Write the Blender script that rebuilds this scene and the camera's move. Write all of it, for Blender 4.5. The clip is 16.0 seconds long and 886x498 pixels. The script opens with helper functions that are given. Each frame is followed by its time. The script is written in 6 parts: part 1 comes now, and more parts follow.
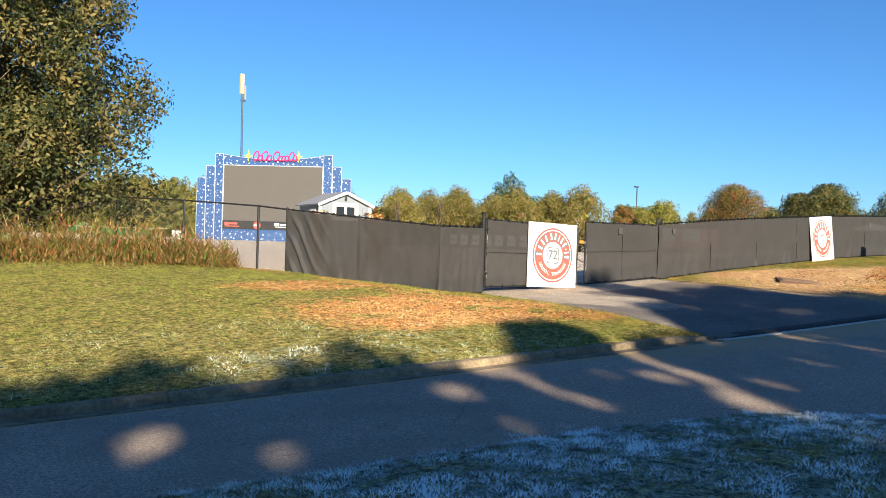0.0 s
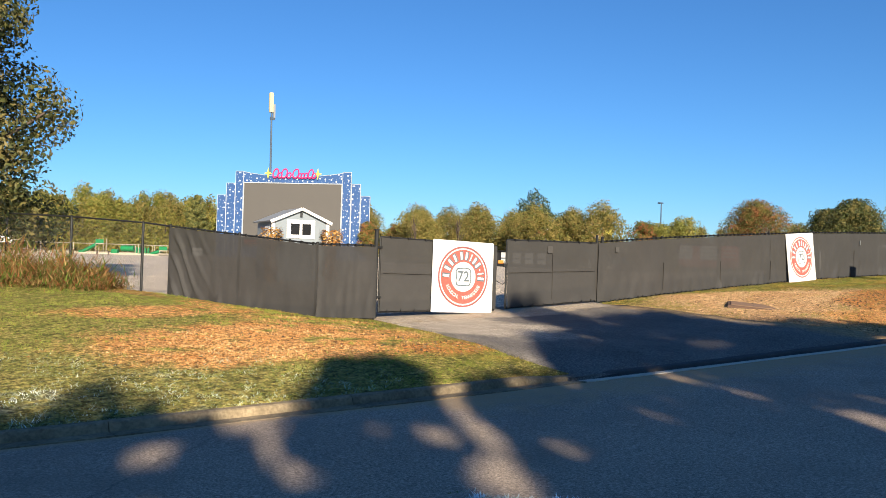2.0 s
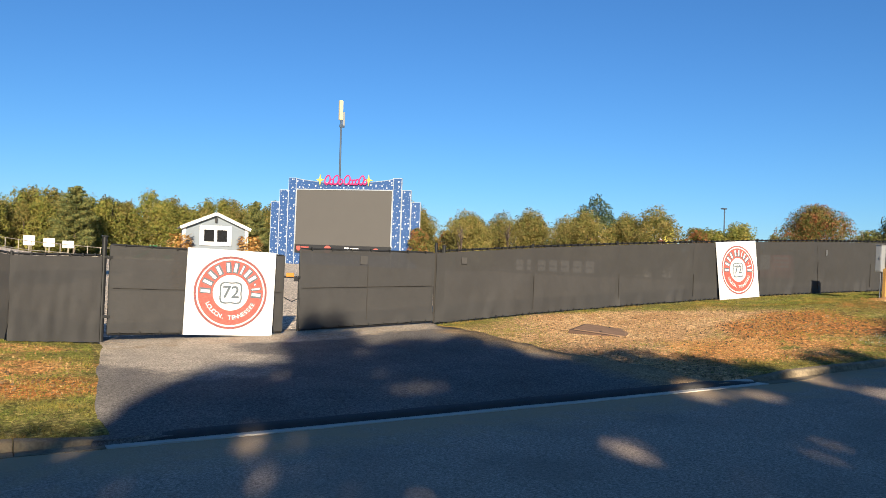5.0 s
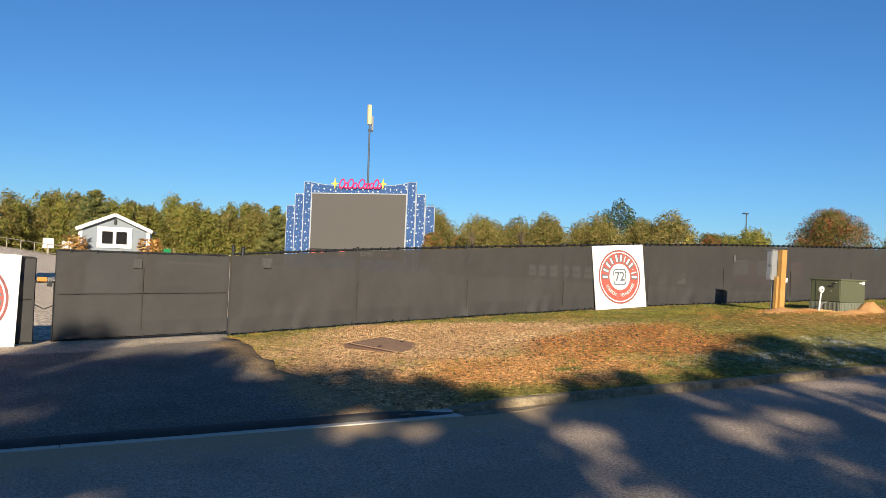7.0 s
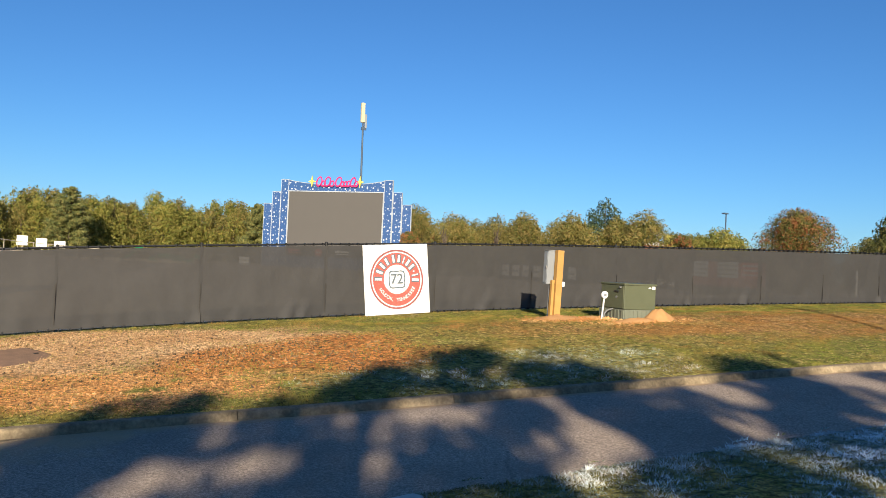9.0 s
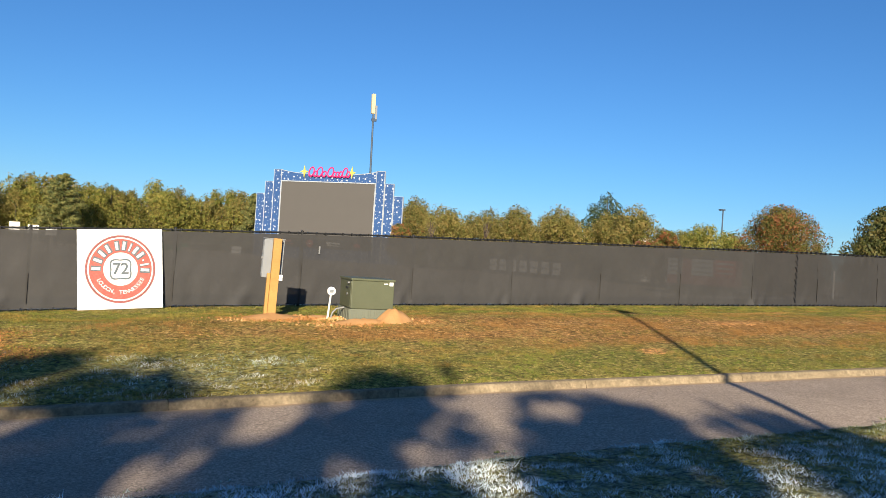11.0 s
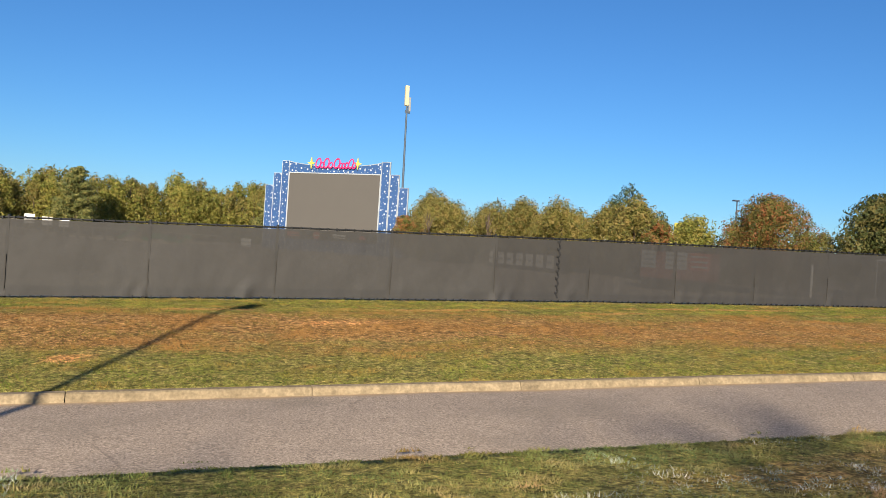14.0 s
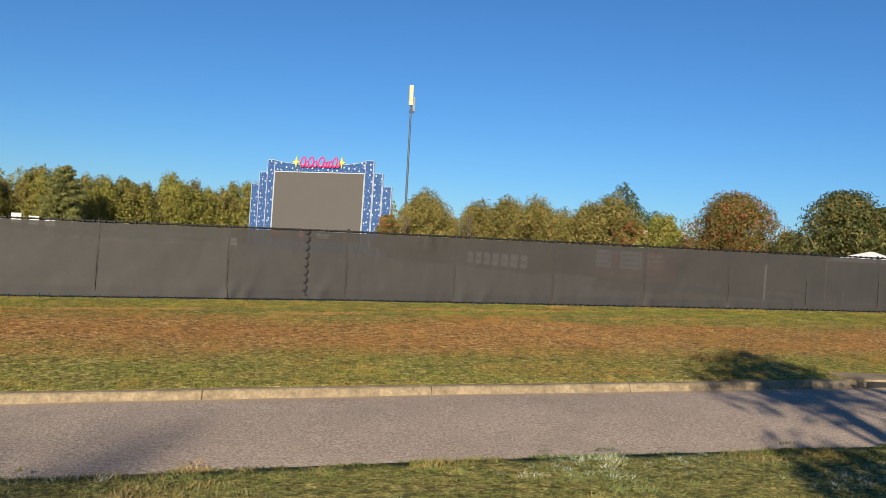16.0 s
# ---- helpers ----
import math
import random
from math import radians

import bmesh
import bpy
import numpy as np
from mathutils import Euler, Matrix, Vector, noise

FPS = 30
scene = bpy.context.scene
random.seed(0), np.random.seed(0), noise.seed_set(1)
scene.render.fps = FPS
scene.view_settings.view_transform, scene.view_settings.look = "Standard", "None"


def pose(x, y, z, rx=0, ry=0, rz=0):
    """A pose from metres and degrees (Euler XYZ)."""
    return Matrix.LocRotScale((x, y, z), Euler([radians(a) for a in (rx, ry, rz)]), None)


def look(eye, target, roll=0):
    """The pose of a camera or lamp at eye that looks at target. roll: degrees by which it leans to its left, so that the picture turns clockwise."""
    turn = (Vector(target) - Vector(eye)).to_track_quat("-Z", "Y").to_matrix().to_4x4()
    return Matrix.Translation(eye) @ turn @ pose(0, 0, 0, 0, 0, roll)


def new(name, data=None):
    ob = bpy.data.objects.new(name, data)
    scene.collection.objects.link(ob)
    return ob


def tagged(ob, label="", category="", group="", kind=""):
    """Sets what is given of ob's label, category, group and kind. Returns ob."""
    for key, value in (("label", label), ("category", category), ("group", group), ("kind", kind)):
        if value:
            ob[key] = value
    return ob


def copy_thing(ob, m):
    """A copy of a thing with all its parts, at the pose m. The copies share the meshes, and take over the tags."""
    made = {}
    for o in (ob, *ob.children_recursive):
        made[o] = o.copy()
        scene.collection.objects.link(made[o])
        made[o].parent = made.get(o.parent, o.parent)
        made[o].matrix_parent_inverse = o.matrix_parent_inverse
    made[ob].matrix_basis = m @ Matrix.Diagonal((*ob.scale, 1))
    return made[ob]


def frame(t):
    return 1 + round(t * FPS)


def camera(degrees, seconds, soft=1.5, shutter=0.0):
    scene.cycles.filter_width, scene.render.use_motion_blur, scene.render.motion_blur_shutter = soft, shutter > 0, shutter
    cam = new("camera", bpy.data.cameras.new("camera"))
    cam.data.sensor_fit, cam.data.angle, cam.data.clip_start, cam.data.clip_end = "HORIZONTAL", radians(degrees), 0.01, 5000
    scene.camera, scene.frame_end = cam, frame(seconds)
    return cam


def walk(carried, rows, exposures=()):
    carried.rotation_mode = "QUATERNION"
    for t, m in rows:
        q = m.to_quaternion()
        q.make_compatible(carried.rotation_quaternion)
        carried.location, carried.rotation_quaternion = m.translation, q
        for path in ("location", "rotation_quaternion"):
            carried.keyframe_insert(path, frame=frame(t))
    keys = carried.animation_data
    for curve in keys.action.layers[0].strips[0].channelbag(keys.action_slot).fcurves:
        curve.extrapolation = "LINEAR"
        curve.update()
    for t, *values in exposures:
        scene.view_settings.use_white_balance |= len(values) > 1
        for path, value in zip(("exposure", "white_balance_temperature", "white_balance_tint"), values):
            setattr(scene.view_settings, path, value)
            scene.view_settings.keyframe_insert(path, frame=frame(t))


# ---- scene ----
cam = camera(57.9, 16.0, soft=0.5)
PATH = [
    (0, (-15.951, -15.848, 1.215), (-14.691, -14.295, 1.195), 1.8),
    (0.5, (-14.908, -15.948, 1.272), (-13.67, -14.377, 1.26), 1.6),
    (1, (-13.87, -16.058, 1.32), (-12.65, -14.473, 1.323), 1.6),
    (1.5, (-12.839, -16.168, 1.347), (-11.635, -14.57, 1.36), 1.8),
    (2, (-11.704, -16.292, 1.396), (-10.518, -14.682, 1.416), 1.8),
    (2.5, (-10.475, -16.383, 1.437), (-9.289, -14.773, 1.46), 1.8),
    (3, (-9.219, -16.522, 1.489), (-8.009, -14.93, 1.512), 1.9),
    (5.5, (-2.368, -17.402, 1.798), (-1.409, -15.647, 1.831), 2.2),
    (6, (-0.907, -17.578, 1.837), (0.03, -15.812, 1.873), 2.3),
    (6.5, (0.599, -17.763, 1.909), (1.523, -15.99, 1.946), 2.3),
    (7, (2.107, -18.033, 1.96), (3.023, -16.256, 1.998), 2.4),
    (7.5, (3.702, -18.306, 2.05), (4.611, -16.526, 2.089), 2.4),
    (8, (5.349, -18.594, 2.13), (6.251, -16.809, 2.169), 2.6),
    (8.5, (7.1, -18.809, 2.213), (7.994, -17.02, 2.25), 2.7),
    (9, (8.885, -19.047, 2.288), (9.781, -17.259, 2.323), 2.7),
    (11.5, (17.957, -19.627, 2.663), (18.773, -17.801, 2.672), 3.8),
    (12, (19.799, -19.727, 2.73), (20.59, -17.891, 2.733), 3.8),
    (12.5, (21.65, -19.903, 2.817), (22.415, -18.055, 2.816), 3.8),
    (13, (23.538, -20.056, 2.91), (24.279, -18.198, 2.906), 3.8),
    (13.5, (25.387, -20.188, 2.974), (26.108, -18.323, 2.967), 3.8),
    (14, (27.274, -20.333, 3.051), (27.977, -18.46, 3.041), 3.8),
    (14.5, (29.194, -20.452, 3.125), (29.881, -18.573, 3.114), 3.8),
    (15, (31.147, -20.558, 3.184), (31.822, -18.675, 3.172), 3.9),
    (15.5, (33.1, -20.599, 3.231), (33.76, -18.711, 3.221), 3.8),
    (16, (35.111, -20.626, 3.307), (35.76, -18.734, 3.296), 3.9),
]
walk(cam, [(t, look(eye, target, roll)) for t, eye, target, roll in PATH], exposures=((0, 1.36, 5600, 10), (1.5, 1.33, 5600, 10), (2.1, 1.15, 5600, 10), (3, 1.06, 5600, 10), (5.5, 1.04, 5600, 10), (7, 0.865, 5600, 10), (9, 0.985, 5600, 10), (12, 0.99, 5600, 10), (14.7, 0.98, 5600, 10), (16, 0.80, 5600, 10)))


# ---- world, sun ----
SUN_WAY = Vector((0.40, 0.917, -0.354)).normalized()      # the way the sunlight travels
world = bpy.data.worlds.new("sky")
scene.world = world
world.use_nodes = True
_wn = world.node_tree.nodes
_sky = _wn.new("ShaderNodeTexSky")
_sky.sky_type = 'NISHITA'
_sky.sun_disc = False
_sky.sun_elevation = radians(19.5)
_sky.sun_rotation = radians(203.6)
_sky.air_density, _sky.dust_density, _sky.ozone_density = 1.0, 0.0, 6.0
_wn["Background"].inputs[1].default_value = 0.05
_clear = _wn.new("ShaderNodeMix")                         # deep autumn blue of very dry air
_clear.data_type, _clear.blend_type = 'RGBA', 'MULTIPLY'
_clear.inputs[0].default_value = 1.0
_clear.inputs[7].default_value = (0.845, 0.98, 1.03, 1)
world.node_tree.links.new(_sky.outputs[0], _clear.inputs[6])
world.node_tree.links.new(_clear.outputs[2], _wn["Background"].inputs[0])
sun_data = bpy.data.lights.new("sun", 'SUN')
sun_data.energy, sun_data.angle, sun_data.color = 5.0, radians(0.53), (1.0, 0.80, 0.53)
sun = new("sun", sun_data)
sun.matrix_world = Matrix.Translation((-20, -60, 30)) @ SUN_WAY.to_track_quat("-Z", "Y").to_matrix().to_4x4()


# ---- materials ----
def mat(name, a, b=None, scale=8.0, rough=0.8, metal=0.0, bump=0.0, bump_scale=60.0, spec=0.3, coord="Object", var=0.0):
    """Two tones mixed by noise at two scales, with fine relief."""
    m = bpy.data.materials.new(name)
    m.use_nodes = True
    nt = m.node_tree
    N, L = nt.nodes, nt.links
    p = N["Principled BSDF"]
    p.inputs["Roughness"].default_value = rough
    p.inputs["Metallic"].default_value = metal
    p.inputs["Specular IOR Level"].default_value = spec
    b = b or tuple(c * 0.75 for c in a)
    tc = N.new("ShaderNodeTexCoord")
    n1 = N.new("ShaderNodeTexNoise")
    n1.inputs["Scale"].default_value = scale
    n1.inputs["Detail"].default_value = 6
    n2 = N.new("ShaderNodeTexNoise")
    n2.inputs["Scale"].default_value = scale * 9
    n2.inputs["Detail"].default_value = 3
    add = N.new("ShaderNodeMath")
    add.operation = 'MULTIPLY_ADD'
    add.inputs[1].default_value = 0.45
    sub = N.new("ShaderNodeMath")
    sub.operation = 'MULTIPLY_ADD'
    sub.inputs[1].default_value, sub.inputs[2].default_value = 1.6, -0.66
    mix = N.new("ShaderNodeMix")
    mix.data_type = 'RGBA'
    mix.inputs[6].default_value = (*a, 1)
    mix.inputs[7].default_value = (*b, 1)
    L.new(tc.outputs[coord], n1.inputs["Vector"])
    L.new(tc.outputs[coord], n2.inputs["Vector"])
    L.new(n2.outputs[0], add.inputs[0])
    L.new(n1.outputs[0], add.inputs[2])
    L.new(add.outputs[0], sub.inputs[0])
    sub.use_clamp = True
    L.new(sub.outputs[0], mix.inputs[0])
    out = mix.outputs[2]
    if var:
        oi = N.new("ShaderNodeObjectInfo")
        hs = N.new("ShaderNodeHueSaturation")
        mr = N.new("ShaderNodeMapRange")
        mr.inputs[3].default_value, mr.inputs[4].default_value = 1 - var, 1 + var
        L.new(oi.outputs["Random"], mr.inputs[0])
        L.new(mr.outputs[0], hs.inputs["Value"])
        L.new(out, hs.inputs["Color"])
        out = hs.outputs[0]
    L.new(out, p.inputs["Base Color"])
    if bump:
        nb = N.new("ShaderNodeTexNoise")
        nb.inputs["Scale"].default_value = bump_scale
        nb.inputs["Detail"].default_value = 4
        bp = N.new("ShaderNodeBump")
        bp.inputs["Strength"].default_value = bump
        bp.inputs["Distance"].default_value = 0.02
        L.new(tc.outputs[coord], nb.inputs["Vector"])
        L.new(nb.outputs[0], bp.inputs["Height"])
        L.new(bp.outputs[0], p.inputs["Normal"])
    return m


def leaf_mat(name, a, b, c, through_light=0.25, var=0.12):
    """Leaves: three tones by island, some light coming through."""
    m = bpy.data.materials.new(name)
    m.use_nodes = True
    N, L = m.node_tree.nodes, m.node_tree.links
    p = N["Principled BSDF"]
    p.inputs["Roughness"].default_value = 0.6
    p.inputs["Specular IOR Level"].default_value = 0.25
    geo = N.new("ShaderNodeNewGeometry")
    tc = N.new("ShaderNodeTexCoord")
    ns = N.new("ShaderNodeTexNoise")
    ns.inputs["Scale"].default_value = 1.1
    ns.inputs["Detail"].default_value = 3
    clump = N.new("ShaderNodeMapRange")
    clump.inputs[1].default_value, clump.inputs[2].default_value = 0.32, 0.68
    L.new(ns.outputs[0], clump.inputs[0])
    add = N.new("ShaderNodeMath")
    add.operation = 'MULTIPLY_ADD'
    add.inputs[1].default_value, add.inputs[2].default_value = 0.42, -0.21
    ad2 = N.new("ShaderNodeMath")
    ad2.operation = 'ADD'
    ramp = N.new("ShaderNodeValToRGB")
    ramp.color_ramp.elements[0].color, ramp.color_ramp.elements[0].position = (*a, 1), 0.2
    ramp.color_ramp.elements[1].color, ramp.color_ramp.elements[1].position = (*c, 1), 0.85
    ramp.color_ramp.elements.new(0.5).color = (*b, 1)
    L.new(tc.outputs["Object"], ns.inputs["Vector"])
    L.new(geo.outputs["Random Per Island"], add.inputs[0])
    L.new(add.outputs[0], ad2.inputs[0])
    L.new(clump.outputs[0], ad2.inputs[1])
    L.new(ad2.outputs[0], ramp.inputs[0])
    oi = N.new("ShaderNodeObjectInfo")
    hs = N.new("ShaderNodeHueSaturation")
    mr = N.new("ShaderNodeMapRange")
    mr.inputs[3].default_value, mr.inputs[4].default_value = 1 - var, 1 + var
    L.new(oi.outputs["Random"], mr.inputs[0])
    L.new(mr.outputs[0], hs.inputs["Value"])
    L.new(ramp.outputs[0], hs.inputs["Color"])
    L.new(hs.outputs[0], p.inputs["Base Color"])
    tr = N.new("ShaderNodeBsdfTranslucent")
    L.new(hs.outputs[0], tr.inputs["Color"])
    mx = N.new("ShaderNodeMixShader")
    mx.inputs[0].default_value = through_light
    L.new(p.outputs[0], mx.inputs[1])
    L.new(tr.outputs[0], mx.inputs[2])
    L.new(mx.outputs[0], N["Material Output"].inputs[0])
    return m


def layered(name, base, layers, rough=0.9, bump=0.5, bump_scale=45.0):
    """Ground: a base pair of tones, then a pair for each named mesh attribute, its edge broken by noise."""
    m = bpy.data.materials.new(name)
    m.use_nodes = True
    N, L = m.node_tree.nodes, m.node_tree.links
    p = N["Principled BSDF"]
    p.inputs["Roughness"].default_value = rough
    p.inputs["Specular IOR Level"].default_value = 0.15
    geo = N.new("ShaderNodeNewGeometry")

    def noise_node(s, d=6):
        n = N.new("ShaderNodeTexNoise")
        n.inputs["Scale"].default_value = s
        n.inputs["Detail"].default_value = d
        n.inputs["Roughness"].default_value = 0.65
        L.new(geo.outputs["Position"], n.inputs["Vector"])
        return n

    def pair(a, b, s):
        n = noise_node(s)
        mr = N.new("ShaderNodeMapRange")
        mr.inputs[1].default_value, mr.inputs[2].default_value = 0.35, 0.65
        L.new(n.outputs[0], mr.inputs[0])
        x = N.new("ShaderNodeMix")
        x.data_type = 'RGBA'
        x.inputs[6].default_value, x.inputs[7].default_value = (*a, 1), (*b, 1)
        L.new(mr.outputs[0], x.inputs[0])
        return x.outputs[2]
    col = pair(*base)
    edge = noise_node(2.8, 9)
    for attr, a, b, s in layers:
        at = N.new("ShaderNodeAttribute")
        at.attribute_name = attr
        ad = N.new("ShaderNodeMath")
        ad.operation = 'ADD'
        L.new(at.outputs["Fac"], ad.inputs[0])
        L.new(edge.outputs[0], ad.inputs[1])
        mr = N.new("ShaderNodeMapRange")
        mr.inputs[1].default_value, mr.inputs[2].default_value = 0.74, 1.2
        L.new(ad.outputs[0], mr.inputs[0])
        x = N.new("ShaderNodeMix")
        x.data_type = 'RGBA'
        L.new(mr.outputs[0], x.inputs[0])
        L.new(col, x.inputs[6])
        L.new(pair(a, b, s), x.inputs[7])
        col = x.outputs[2]
    L.new(col, p.inputs["Base Color"])
    nb = noise_node(bump_scale, 5)
    bp = N.new("ShaderNodeBump")
    bp.inputs["Strength"].default_value = bump
    bp.inputs["Distance"].default_value = 0.04
    L.new(nb.outputs[0], bp.inputs["Height"])
    L.new(bp.outputs[0], p.inputs["Normal"])
    return m


def dotted(name, blue, white):
    """Blue panels sprinkled with white star dots of mixed sizes."""
    m = mat(name, blue, tuple(c * 0.8 for c in blue), 0.4, 0.55)
    N, L = m.node_tree.nodes, m.node_tree.links
    p = N["Principled BSDF"]
    tc = N.new("ShaderNodeTexCoord")
    old = p.inputs["Base Color"].links[0].from_socket
    sp, cb = N.new("ShaderNodeSeparateXYZ"), N.new("ShaderNodeCombineXYZ")
    L.new(tc.outputs["Object"], sp.inputs[0])
    L.new(sp.outputs[0], cb.inputs[0])
    L.new(sp.outputs[2], cb.inputs[1])
    for sc, lo in ((0.80, 0.118), (1.25, 0.075)):
        v = N.new("ShaderNodeTexVoronoi")
        v.voronoi_dimensions = '2D'
        v.inputs["Scale"].default_value = sc
        v.inputs["Randomness"].default_value = 0.62
        L.new(cb.outputs[0], v.inputs["Vector"])
        mr = N.new("ShaderNodeMapRange")
        mr.inputs[1].default_value, mr.inputs[2].default_value = lo * 1.35, lo * 0.8
        L.new(v.outputs["Distance"], mr.inputs[0])
        x = N.new("ShaderNodeMix")
        x.data_type = 'RGBA'
        x.inputs[7].default_value = (*white, 1)
        L.new(mr.outputs[0], x.inputs[0])
        L.new(old, x.inputs[6])
        old = x.outputs[2]
    L.new(old, p.inputs["Base Color"])
    return m


def mesh_cloth(name, a, b, clear):
    """Woven windscreen cloth that lets a little of the view through."""
    m = mat(name, a, b, 0.9, 0.72, bump=0.45, bump_scale=5)
    N, L = m.node_tree.nodes, m.node_tree.links
    tr = N.new("ShaderNodeBsdfTransparent")
    mx = N.new("ShaderNodeMixShader")
    mx.inputs[0].default_value = clear
    L.new(N["Principled BSDF"].outputs[0], mx.inputs[1])
    L.new(tr.outputs[0], mx.inputs[2])
    L.new(mx.outputs[0], N["Material Output"].inputs[0])
    return m


def road_mat(name):
    """Worn asphalt: fine aggregate, broad paler wheel tracks, thin cracks, tan grit washed against the kerb."""
    m = speckled(mat(name, (0.435, 0.345, 0.262), (0.345, 0.275, 0.212), 0.35, 0.95, bump=0.35, bump_scale=110, spec=0.1), 95, 0.66, 1.34)
    N, L = m.node_tree.nodes, m.node_tree.links
    p = N["Principled BSDF"]
    old = p.inputs["Base Color"].links[0].from_socket
    geo = N.new("ShaderNodeNewGeometry")

    def noise_of(scale, detail):
        n = N.new("ShaderNodeTexNoise")
        n.inputs["Scale"].default_value, n.inputs["Detail"].default_value = scale, detail
        L.new(geo.outputs["Position"], n.inputs["Vector"])
        return n

    def blend(fac, colour, kind='MIX'):
        x = N.new("ShaderNodeMix")
        x.data_type, x.blend_type = 'RGBA', kind
        L.new(fac, x.inputs[0])
        L.new(old, x.inputs[6])
        x.inputs[7].default_value = (*colour, 1)
        return x.outputs[2]

    def ramp_of(value, lo, hi, a=0.0, b=1.0):
        r = N.new("ShaderNodeMapRange")
        r.inputs[1].default_value, r.inputs[2].default_value, r.inputs[3].default_value, r.inputs[4].default_value = lo, hi, a, b
        L.new(value, r.inputs[0])
        return r.outputs[0]
    stain = noise_of(0.55, 7)
    old = blend(ramp_of(stain.outputs[0], 0.50, 0.72, 0.0, 0.55), (0.24, 0.20, 0.155))
    # cracks wander with the noise and fade out in places
    wander = N.new("ShaderNodeMix")
    wander.data_type = 'RGBA'
    wander.inputs[0].default_value = 0.22
    L.new(geo.outputs["Position"], wander.inputs[6])
    L.new(noise_of(1.3, 5).outputs[1], wander.inputs[7])
    v = N.new("ShaderNodeTexVoronoi")
    v.feature = 'DISTANCE_TO_EDGE'
    v.inputs["Scale"].default_value = 0.23
    L.new(wander.outputs[2], v.inputs["Vector"])
    gate_ = N.new("ShaderNodeMath")
    gate_.operation = 'MULTIPLY'
    L.new(ramp_of(v.outputs["Distance"], 0.0035, 0.0015), gate_.inputs[0])
    L.new(ramp_of(noise_of(0.3, 3).outputs[0], 0.54, 0.62, 0.0, 0.22), gate_.inputs[1])
    old = blend(gate_.outputs[0], (0.05, 0.045, 0.04))
    at = N.new("ShaderNodeAttribute")
    at.attribute_name = "grit"
    ad = N.new("ShaderNodeMath")
    ad.operation = 'MULTIPLY_ADD'
    ad.inputs[1].default_value = 0.7
    L.new(noise_of(3.0, 8).outputs[0], ad.inputs[0])
    L.new(at.outputs["Fac"], ad.inputs[2])
    old = blend(ramp_of(ad.outputs[0], 0.85, 1.25, 0.0, 0.85), (0.46, 0.33, 0.19))
    L.new(old, p.inputs["Base Color"])
    return m


def speckled(m, scale, lo, hi):
    """Fine aggregate, and dark pockets in turf: multiplies the colour by a grain of its own."""
    N, L = m.node_tree.nodes, m.node_tree.links
    p = N["Principled BSDF"]
    old = p.inputs["Base Color"].links[0].from_socket
    tc = N.new("ShaderNodeTexCoord")
    fac = None
    for sc in (scale, scale * 0.37):
        n = N.new("ShaderNodeTexNoise")
        n.inputs["Scale"].default_value = sc
        n.inputs["Detail"].default_value = 2
        mr = N.new("ShaderNodeMapRange")
        mr.inputs[1].default_value, mr.inputs[2].default_value = 0.32, 0.68
        mr.inputs[3].default_value, mr.inputs[4].default_value = lo, hi
        L.new(tc.outputs["Object"], n.inputs["Vector"])
        L.new(n.outputs[0], mr.inputs[0])
        x = N.new("ShaderNodeMix")
        x.data_type, x.blend_type = 'RGBA', 'MULTIPLY'
        x.inputs[0].default_value = 1.0
        L.new(old, x.inputs[6])
        L.new(mr.outputs[0], x.inputs[7])
        old = x.outputs[2]
    L.new(old, p.inputs["Base Color"])
    return m


M_ASPHALT = road_mat("asphalt")
M_KERB = speckled(mat("kerb_concrete", (0.32, 0.252, 0.155), (0.15, 0.116, 0.07), 3.2, 0.9, bump=0.35, bump_scale=40, var=0.1, coord="Object"), 22, 0.82, 1.16)
# the strong grain also paints shadowed pockets between grass tufts
M_GROUND = speckled(layered("ground", ((0.165, 0.165, 0.036), (0.325, 0.255, 0.074), 4.2),
                   (("dry", (0.255, 0.138, 0.042), (0.43, 0.25, 0.088), 6.5),
                    ("gravel", (0.56, 0.37, 0.19), (0.40, 0.23, 0.095), 7.0),
                    ("clay", (0.61, 0.33, 0.115), (0.47, 0.215, 0.06), 1.8),
                    ("rust", (0.54, 0.235, 0.062), (0.40, 0.155, 0.04), 2.0),
                    ("lot", (0.64, 0.536, 0.408), (0.528, 0.44, 0.336), 3.0),
                    ("frost", (0.34, 0.38, 0.36), (0.14, 0.16, 0.09), 26.0)), bump=0.9, bump_scale=34.0), 27, 0.42, 1.58)
M_GUTTER = mat("gutter_concrete", (0.66, 0.60, 0.50), (0.52, 0.47, 0.39), 1.8, 0.9, bump=0.3, bump_scale=40)
M_LIP = mat("dark_asphalt", (0.050, 0.048, 0.046), (0.075, 0.070, 0.064), 3, 0.85, bump=0.6, bump_scale=80)
M_DRIVE = speckled(layered("driveway_asphalt", ((0.205, 0.18, 0.155), (0.15, 0.133, 0.115), 0.9), (("worn", (0.52, 0.435, 0.33), (0.40, 0.335, 0.255), 2.0), ("dirt", (0.42, 0.29, 0.15), (0.27, 0.18, 0.09), 3.5)), bump=0.4, bump_scale=80), 75, 0.65, 1.35)
M_CLOTH = mesh_cloth("windscreen_cloth", (0.0450, 0.0430, 0.0412), (0.0365, 0.0350, 0.0337), 0.03)
M_WIRE = mat("dull_wire", (0.15, 0.15, 0.143), (0.112, 0.112, 0.109), 6, 0.5, 0.4)
M_HEM = mat("dark_hem", (0.037, 0.034, 0.030), (0.042, 0.038, 0.034), 9, 0.8)
M_MAST = mat("mast_steel", (0.075, 0.10, 0.135), (0.06, 0.08, 0.11), 4, 0.5, 0.2)
M_PATCH = mat("pale_patch", (0.067, 0.063, 0.059), (0.056, 0.053, 0.050), 9, 0.7)
